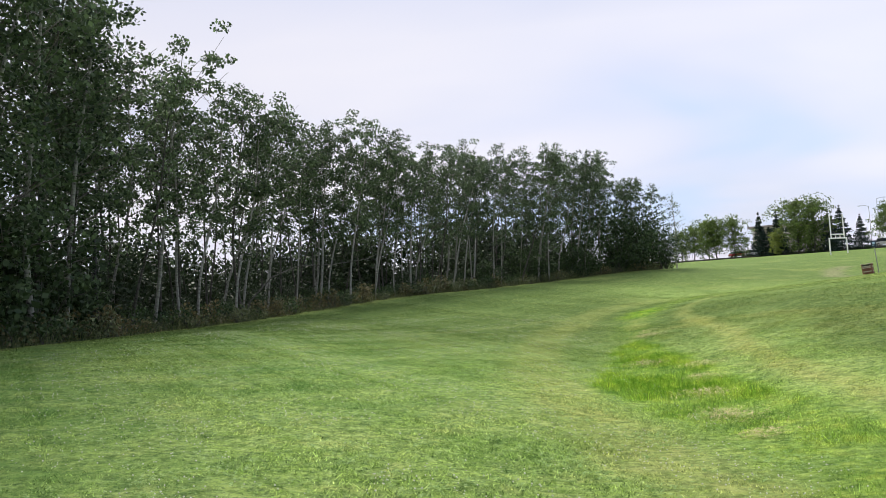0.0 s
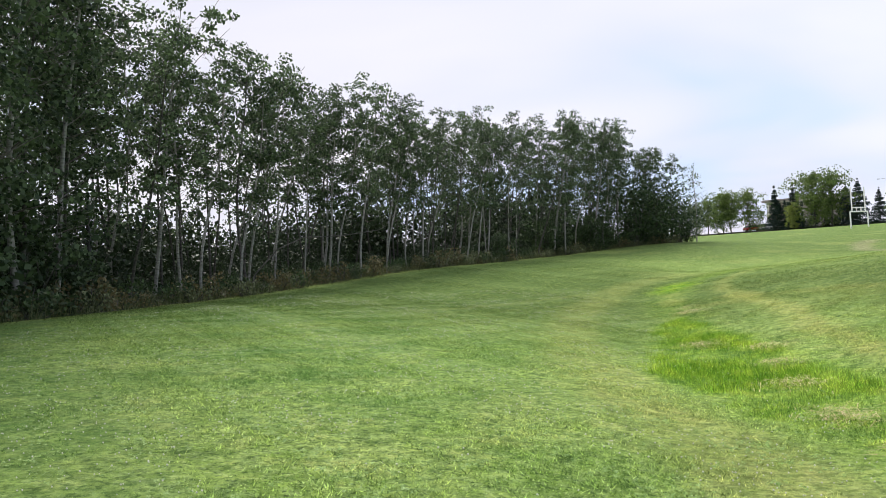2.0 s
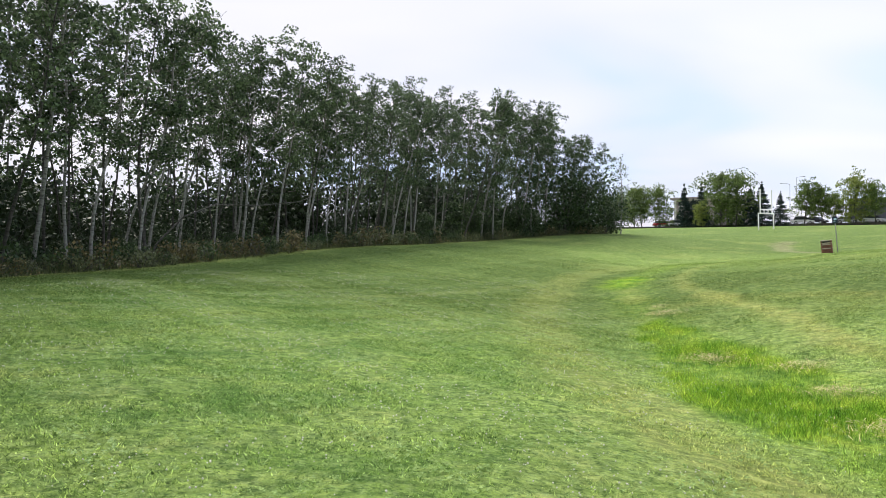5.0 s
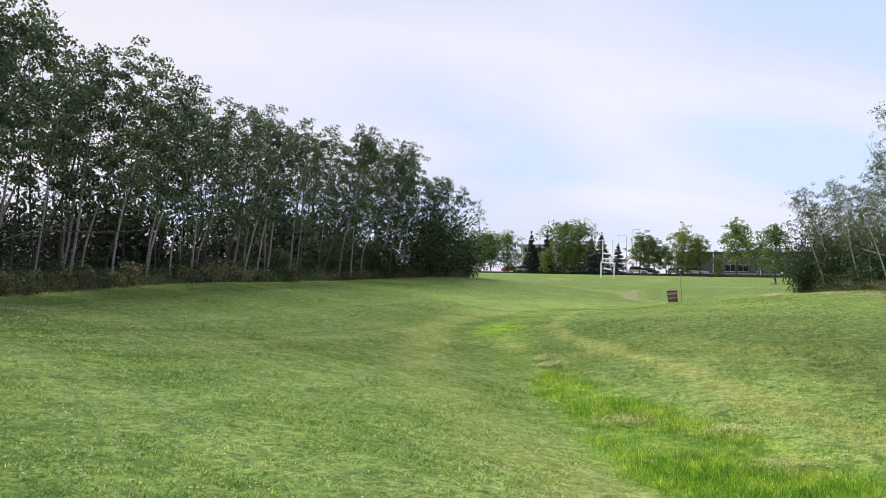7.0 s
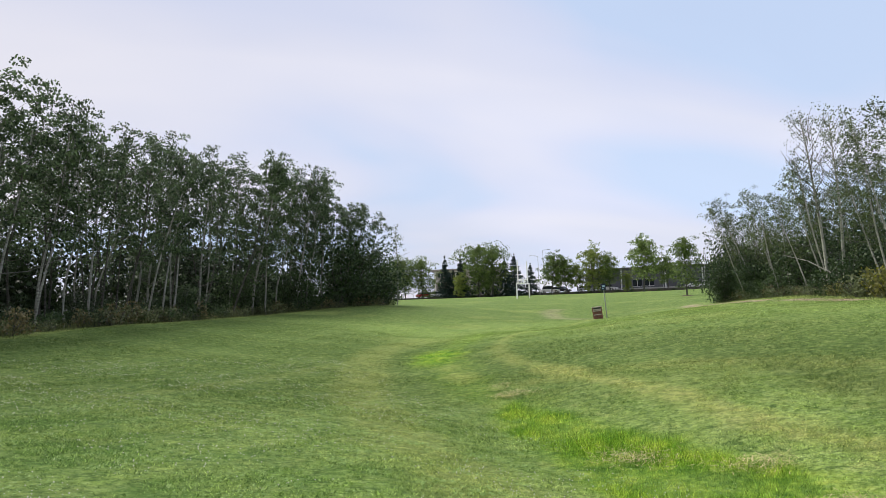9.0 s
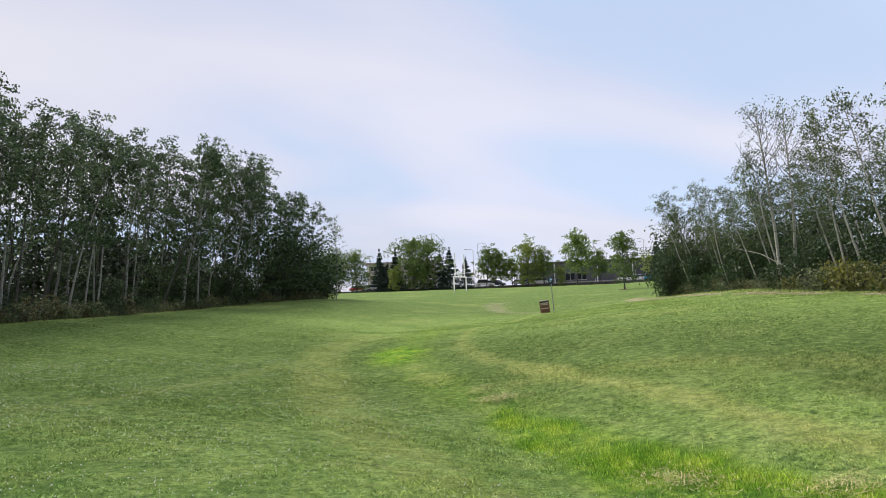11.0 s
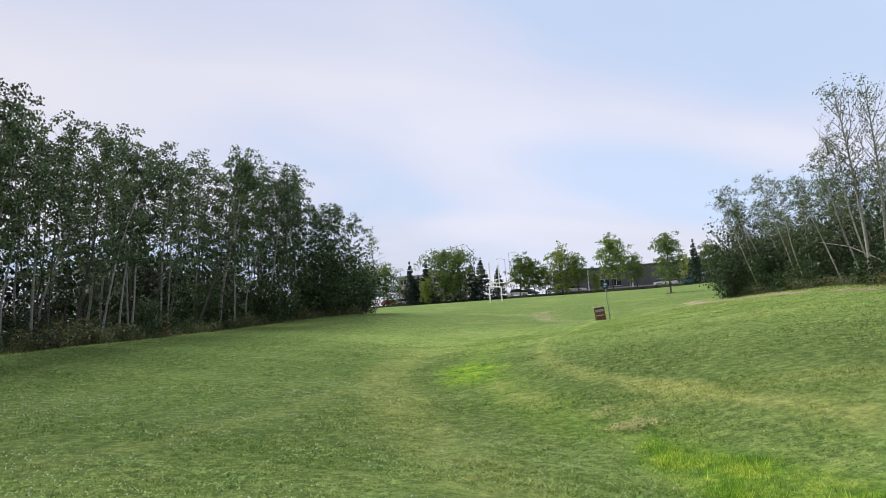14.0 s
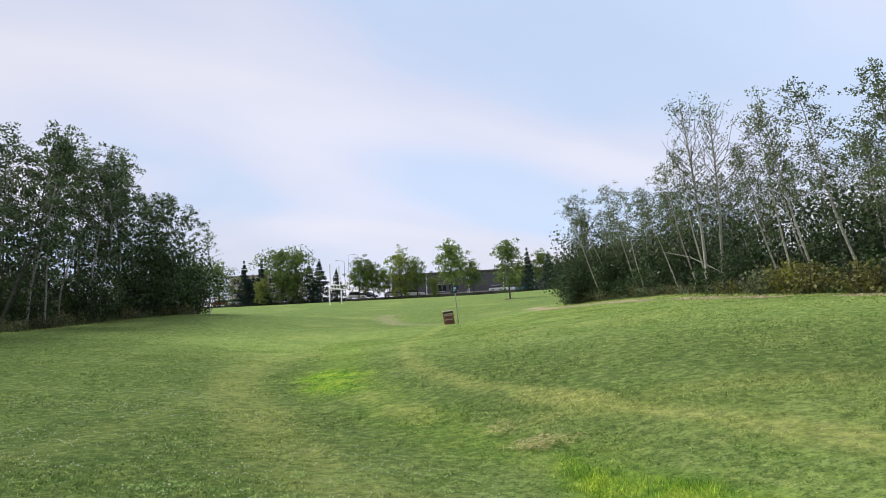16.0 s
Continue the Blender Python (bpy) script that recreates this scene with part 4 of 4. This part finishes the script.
bm = boxes((0, -17.2, -0.23, 170, 0.3, 0.8, 0.03))
bmesh.ops.transform(bm, matrix=lot_m, verts=bm.verts)
tagged(part("kerb", bm, ROOF), "dark weathered kerb along the car park", "kerb", kind="structure")
HEDGE = shrub("hedge_bush", "low dark hedge bush along the car park", rng, 0.9, 1.3, 700, 0.16, LEAF_BUSH, 14)
for i in range(26):
    p = lot_m @ Vector((-38 + i * 3.1, -18.6 + rng.uniform(-0.3, 0.3), 0))
    tagged(plant([HEDGE], 0, p.x, p.y, turn=rng.uniform(0, 360), scale=rng.uniform(0.45, 0.65)), group="hedge along the car park")


def car(paint, label, m, tall=1.48, long=4.5, pickup=False):
    ob = thing("car", label, "car", m, "cars in the car park")
    w = 1.78
    side = [(-long / 2, 0.32), (-long / 2, 0.78), (-long / 2 + 0.15, 0.92), (-0.28 * long, 0.98), (0.22 * long, 0.95), (long / 2 - 0.25, 0.80), (long / 2, 0.62), (long / 2, 0.30)]
    bm = bmesh.new()
    vs = [bm.verts.new((a, -w / 2, b)) for a, b in side]
    f = bm.faces.new(vs)
    r = bmesh.ops.extrude_face_region(bm, geom=[f])
    bmesh.ops.translate(bm, vec=(0, w, 0), verts=[v for v in r["geom"] if isinstance(v, bmesh.types.BMVert)])
    bmesh.ops.recalc_face_normals(bm, faces=bm.faces)
    bmesh.ops.bevel(bm, geom=list(bm.edges), offset=0.06, segments=2, affect="EDGES")
    body = part("body", bm, CARS[paint], ob)
    x0, x1 = (-0.05 * long, 0.22 * long) if pickup else (-0.42 * long, 0.24 * long)
    bm = bmesh.new()
    lo = [bm.verts.new((a, b, 0.93)) for a, b in ((x0, -w / 2 + 0.06), (x1 + 0.25, -w / 2 + 0.06), (x1 + 0.25, w / 2 - 0.06), (x0, w / 2 - 0.06))]
    hi = [bm.verts.new((a, b, tall - 0.05)) for a, b in ((x0 + 0.35, -w / 2 + 0.24), (x1 - 0.45, -w / 2 + 0.24), (x1 - 0.45, w / 2 - 0.24), (x0 + 0.35, w / 2 - 0.24))]
    for i in range(4):
        bm.faces.new((lo[i], lo[(i + 1) % 4], hi[(i + 1) % 4], hi[i]))
    bm.faces.new(hi)
    part("windows", bm, GLASS, ob, "dark car windows")
    part("roof", boxes(((x0 + x1) / 2 - 0.05, 0, tall - 0.03, x1 - x0 - 0.74, w - 0.44, 0.07, 0.025)), CARS[paint], ob)
    for sx in (-0.31 * long, 0.31 * long):
        for sy in (-w / 2 + 0.08, w / 2 - 0.08):
            bm = bmesh.new()
            bmesh.ops.create_cone(bm, cap_ends=True, segments=18, radius1=0.33, radius2=0.33, depth=0.22)
            bmesh.ops.rotate(bm, matrix=Matrix.Rotation(math.pi / 2, 3, "X"), verts=bm.verts)
            bmesh.ops.translate(bm, vec=(sx, sy, 0.33), verts=bm.verts)
            wheel = part("wheel", bm, TYRE, ob)
            bm = bmesh.new()
            bmesh.ops.create_cone(bm, cap_ends=True, segments=14, radius1=0.2, radius2=0.17, depth=0.03)
            bmesh.ops.rotate(bm, matrix=Matrix.Rotation(math.pi / 2, 3, "X"), verts=bm.verts)
            bmesh.ops.translate(bm, vec=(sx, sy + math.copysign(0.115, sy), 0.33), verts=bm.verts)
            part("rim", bm, ALLOY, wheel)
    for sy in (-0.62, 0.62):
        part("headlight", boxes((long / 2 - 0.06, sy, 0.68, 0.1, 0.34, 0.13, 0.02)), LAMP, ob)
        part("tail_light", boxes((-long / 2 + 0.02, sy, 0.75, 0.06, 0.28, 0.14, 0.02)), CARS["red"], ob)
    return ob


for x, y, paint, label, turn, tall, pick in ((84.9, 167.3, "white", "white estate car parked on the asphalt", -30, 1.75, False), (88.4, 168.0, "black", "black car parked on the asphalt", -60, 1.5, False), (93.1, 164.0, "silver", "silver car parked on the asphalt", -36, 1.4, False),
                                             (95.7, 160.2, "white", "white parked sport utility car", -30, 1.7, False), (97.6, 162.4, "white", "white parked pickup truck", -20, 1.7, True), (114.0, 150.4, "white", "white parked saloon car", -36, 1.6, False),
                                             (117.4, 149.4, "white", "white car parked by the grey building", -50, 1.5, False), (118.6, 146.2, "blue", "bright blue parked car", -36, 1.5, False),
                                             (59.9, 187.0, "red", "red car parked before the brown building", 10, 1.5, False), (63.3, 186.4, "white", "white car parked before the brown building", 10, 1.6, False)):
    car(paint, label, pose(x, y, LOT, 0, 0, turn), tall, 5.2 if pick else 4.6, pick)


def lamp(x, y, h, turn):
    ob = thing("street_lamp", "tall slim grey street lamp with a flat head on an arm", "street lamp", pose(x, y, ground_at(x, y), 0, 0, turn), "lamps of the car park")
    part("base", boxes((0, 0, 0.35, 0.5, 0.5, 0.9, 0.04)), CONCRETE, ob)
    part("pole", tubes_mesh("pole", [([(0, 0, 0.6), (0, 0, h / 2), (0, 0, h)], [0.075, 0.06, 0.045], 8)]), STEEL, ob)
    part("arm", tubes_mesh("arm", [([(0, 0, h - 0.1), (0.7, 0, h + 0.15), (1.5, 0, h + 0.2)], [0.05, 0.045, 0.04], 6)]), STEEL, ob)
    head = part("lamp_head", boxes((1.75, 0, h + 0.2, 0.6, 0.28, 0.11, 0.03)), STEEL, ob)
    part("lens", boxes((1.78, 0, h + 0.12, 0.5, 0.24, 0.03)), LAMP, head)


for x, y, h, turn in ((65.9, 138.1, 7.5, 150), (71.5, 146.4, 9.2, 0), (91.0, 133.2, 8.7, 0), (102.5, 131.5, 8.9, 180), (97.0, 128.0, 8.0, 0)):
    px, py = out_to(x, y, 1.24)
    lamp(px, py, h * 1.24, turn)


def grey_building():
    ob = thing("grey_building", "long low grey clad building with white downpipes", "building", Matrix.Translation((134, 166, LOT)) @ Matrix.Rotation(radians(-38), 4, "Z"))
    L, D, H = 66, 18, 5.6
    part("wall", boxes((0, 0, H / 2, L, D, H)), GREYWALL, ob)
    part("roof", boxes((0, 0, H + 0.18, L + 1.0, D + 1.0, 0.36, 0.05)), ROOF, ob)
    part("plinth", boxes((0, -D / 2 - 0.03, 0.3, L, 0.08, 0.6)), CONCRETE, ob)
    part("upper_storey", boxes((16, 3, H + 1.2, 14, 8, 1.7)), CREAM, ob)
    for i in range(34):
        part("cladding_rib", boxes((-L / 2 + 1 + i * 1.94, -D / 2 - 0.03, H / 2 + 0.3, 0.07, 0.07, H - 0.7)), GREYWALL, ob)
    for x in (-24, -13, -4, 4, 10):
        part("downpipe", tubes_mesh("downpipe", [([(x, -D / 2 - 0.2, 0), (x, -D / 2 - 0.2, 2.5), (x, -D / 2 - 0.2, H)], [0.16] * 3, 8)]), WHITE, ob)
    part("garage_door", boxes((20, -D / 2 - 0.04, 1.4, 4.2, 0.1, 2.8)), WHITE, ob)
    for x in (-29, -20, -17):
        win = part("window", boxes((x, -D / 2 - 0.03, 1.9, 2.2, 0.08, 1.8)), GLASS, ob)
        part("frame", boxes((x, -D / 2 - 0.07, 2.83, 2.36, 0.1, 0.08), (x, -D / 2 - 0.07, 0.97, 2.36, 0.1, 0.08), (x, -D / 2 - 0.07, 1.9, 0.08, 0.1, 1.78)), WHITE, win)


def brown_building():
    ob = thing("brown_building", "three-storey brown brick building with a flat overhanging roof", "building", Matrix.Translation((93, 237.3, LOT)) @ Matrix.Rotation(radians(-24), 4, "Z"))
    L, D, H = 22, 16, 8.8
    part("wall", boxes((0, 0, H / 2, L, D, H)), BRICK, ob)
    part("roof", boxes((0, 0, H + 0.25, L + 2.4, D + 2.4, 0.5, 0.06)), ROOF, ob)
    part("fascia", boxes((0, -D / 2 - 1.23, H + 0.1, L + 2.4, 0.06, 0.7)), BRICK, ob)
    for f in range(3):
        part("balcony_band", boxes((-4, -D / 2 - 0.25, 2.75 + 2.9 * f, 13.6, 0.5, 0.35)), CREAM, ob)
        for i in range(6):
            x = -L / 2 + 2.1 + i * 3.5
            win = part("window", boxes((x, -D / 2 - 0.03, 1.6 + 2.9 * f, 1.7, 0.1, 1.5)), GLASS, ob)
            part("frame", boxes((x, -D / 2 - 0.07, 1.6 + 2.9 * f, 0.08, 0.1, 1.5), (x, -D / 2 - 0.07, 0.82 + 2.9 * f, 1.86, 0.14, 0.1), (x, -D / 2 - 0.07, 2.38 + 2.9 * f, 1.86, 0.12, 0.1)), WHITE, win)
    for x in (-L / 2 + 0.4, -L / 2 + 7.2):
        part("pillar", boxes((x, -D / 2 - 0.8, H / 2, 0.5, 0.5, H)), CREAM, ob)


grey_building()
brown_building()

# ---- grass, clover and hay ----
def blades(label, rng, x, y, h, w, bend=0.6, material=BLADES):
    n = len(x)
    z = land(x, y) - 0.006
    az = rng.uniform(0, 2 * np.pi, n)
    lean = rng.normal(0, bend, (2, n)) * h
    foot = np.stack([x, y, z], -1)
    side = np.stack([np.cos(az), np.sin(az), np.zeros(n)], -1) * (w / 2)[:, None]
    tip = foot + np.stack([lean[0], lean[1], h], -1)
    v = np.stack([foot - side, foot + side, tip], 1).reshape(-1, 3)
    me = mesh_of("grass", v, np.arange(3 * n).reshape(-1, 3))
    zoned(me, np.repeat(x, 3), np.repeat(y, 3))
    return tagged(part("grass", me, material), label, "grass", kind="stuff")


rng = np.random.default_rng(11)


def scatter(n, x0, x1, y0, y1):
    return rng.uniform(x0, x1, n), rng.uniform(y0, y1, n)


x, y = scatter(1150000, -12, 10.5, 3.2, 31)
keep = rng.uniform(size=len(x)) < (0.75 + 0.25 * ripple(x, y, 3.0, 1.7)) * soft(31 - y, 0, 14) * soft(x + 12, 0, 4) * soft(10.5 - x, 0, 3)
x, y = x[keep], y[keep]
clump = 0.5 + 0.9 * soft(ripple(x, y, 6.0, 1.1) + 0.6 * ripple(x, y, 15.0, 0.3), -0.3, 0.6)
blades("short mown lawn grass with clover", rng, x, y, clump * rng.uniform(0.014, 0.034, len(x)), rng.uniform(0.009, 0.018, len(x)), 0.75)
x, y = scatter(430000, -15, 30, 8, 62)
keep = rng.uniform(size=len(x)) < soft(63 - y, 0, 26) * np.maximum(soft(y, 16, 28), soft(np.abs(x + 0.75), 8, 11))
x, y = x[keep], y[keep]
blades("short mown lawn grass", rng, x, y, rng.uniform(0.02, 0.04, len(x)), rng.uniform(0.018, 0.034, len(x)), 0.9)


def clover_leaves():
    """Three round leaflets on each stalk, in loose mats."""
    x, y = scatter(120000, -10, 3.5, 4, 24)
    keep = ripple(x, y, 2.3, 3.0) + 0.7 * ripple(x, y, 6.5, 1.4) + 0.25 * rng.normal(size=len(x)) > 0.38
    x, y = x[keep], y[keep]
    n = len(x)
    c = np.stack([x, y, land(x, y) + rng.uniform(0.014, 0.045, n)], -1)
    tilt = rng.normal(0, 0.35, (n, 2))
    a0, size = rng.uniform(0, 6.28, n), rng.uniform(0.009, 0.016, n)
    rows = []
    for k in range(3):
        a = a0 + k * 2.09
        for r, da in ((0.0, 0.0), (1.0, -0.55), (1.35, 0.0), (1.0, 0.55)):
            dx, dy = size * r * np.cos(a + da), size * r * np.sin(a + da)
            rows.append(c + np.stack([dx, dy, dx * tilt[:, 0] + dy * tilt[:, 1]], -1))
    v = np.stack(rows, 1).reshape(-1, 3)
    tagged(part("clover_leaves", mesh_of("clover_leaves", v, np.arange(12 * n).reshape(-1, 4)), CLOVER), "mats of small round clover leaves in the lawn", "clover", kind="stuff")


clover_leaves()
x, y = scatter(420000, 0.8, 9.5, 3.0, 36)
lush = zones(x, y)[0]
keep = rng.uniform(size=len(x)) < (lush - 0.35) * 1.5 * soft(26 - y, 0, 3)
x, y, lush = x[keep], y[keep], lush[keep]
blades("tall lush bright green grass in the damp swale", rng, x, y, rng.uniform(0.05, 0.16, len(x)) * lush, rng.uniform(0.006, 0.012, len(x)), 0.45)
px, py = [], []
for line, sgn in ((LEFT_EDGE, 1), (RIGHT_EDGE, 1)):
    for ax, ay, n in along(line, 0.012, rng):
        off = rng.normal(0.45, 0.55)
        px.append(ax + n.x * off)
        py.append(ay + n.y * off)
x, y = np.array(px), np.array(py)
blades("tall unmown grass along the woods", rng, x, y, rng.uniform(0.2, 0.75, len(x)) * np.where(x > 17, 0.3, 1.0), rng.uniform(0.012, 0.024, len(x)), 0.28, WILD)


def clover():
    x, y = scatter(15000, -10, 3, 5, 34)
    keep = ripple(x, y, 0.9, 6.0) + 0.4 * ripple(x, y, 3.1, 2.0) > 0.02
    x, y = x[keep], y[keep]
    z = land(x, y) + rng.uniform(0.02, 0.045, len(x))
    c = np.stack([x, y, z], -1)
    o = np.array([[(1, 0, 0), (-1, 0, 0), (0, 1, 0), (0, -1, 0), (0, 0, 1), (0, 0, -1)]]) * 0.008 * rng.uniform(0.6, 1.25, (len(x), 1, 1))
    v = (c[:, None] + o).reshape(-1, 3)
    f = np.array([(0, 2, 4), (2, 1, 4), (1, 3, 4), (3, 0, 4), (2, 0, 5), (1, 2, 5), (3, 1, 5), (0, 3, 5)])
    f = (np.arange(len(x))[:, None, None] * 6 + f[None]).reshape(-1, 3)
    tagged(part("clover_flowers", mesh_of("clover_flowers", v, f), PETAL), "small white clover heads scattered in the lawn", "clover", kind="stuff")


clover()


def hay(x, y, r, turn, n):
    """A flat heap of dry mown stalks."""
    a = rng.normal(size=(n, 2)) * np.array([r * 0.6, r * 0.4])
    t = radians(turn)
    cx, cy = x + a[:, 0] * np.cos(t) - a[:, 1] * np.sin(t), y + a[:, 0] * np.sin(t) + a[:, 1] * np.cos(t)
    cz = land(cx, cy) + 0.04 + rng.uniform(0, 0.07, n) * np.exp(-(a ** 2).sum(1) / r ** 2)
    d = rng.normal(size=(n, 3)) * np.array([1, 1, 0.22])
    d /= np.linalg.norm(d, axis=1, keepdims=True)
    s = np.cross(d, [0, 0, 1.0]) * 0.004
    c = np.stack([cx, cy, cz], -1)
    ln = rng.uniform(0.02, 0.085, (n, 1))
    v = np.stack([c - d * ln - s, c - d * ln + s, c + d * ln + s * 0.5, c + d * ln - s * 0.5], 1).reshape(-1, 3)
    tagged(part("hay_heap", mesh_of("hay_heap", v, np.arange(4 * n).reshape(-1, 4)), STRAW), "flat heap of dry mown grass stalks on the lawn", "hay", kind="stuff")


for row in ((4.47, 23.26, 0.42, -20, 420), (3.4, 17.4, 0.6, -60, 500), (4.1, 16.1, 0.4, -30, 300), (3.0, 10.4, 0.5, -70, 380), (3.3, 12.6, 0.5, -60, 300), (3.7, 14.4, 0.4, -40, 260), (4.7, 24.4, 0.35, 40, 160), (2.9, 8.9, 0.3, 20, 160)):
    hay(*row[:4], int(row[4] * 0.8))
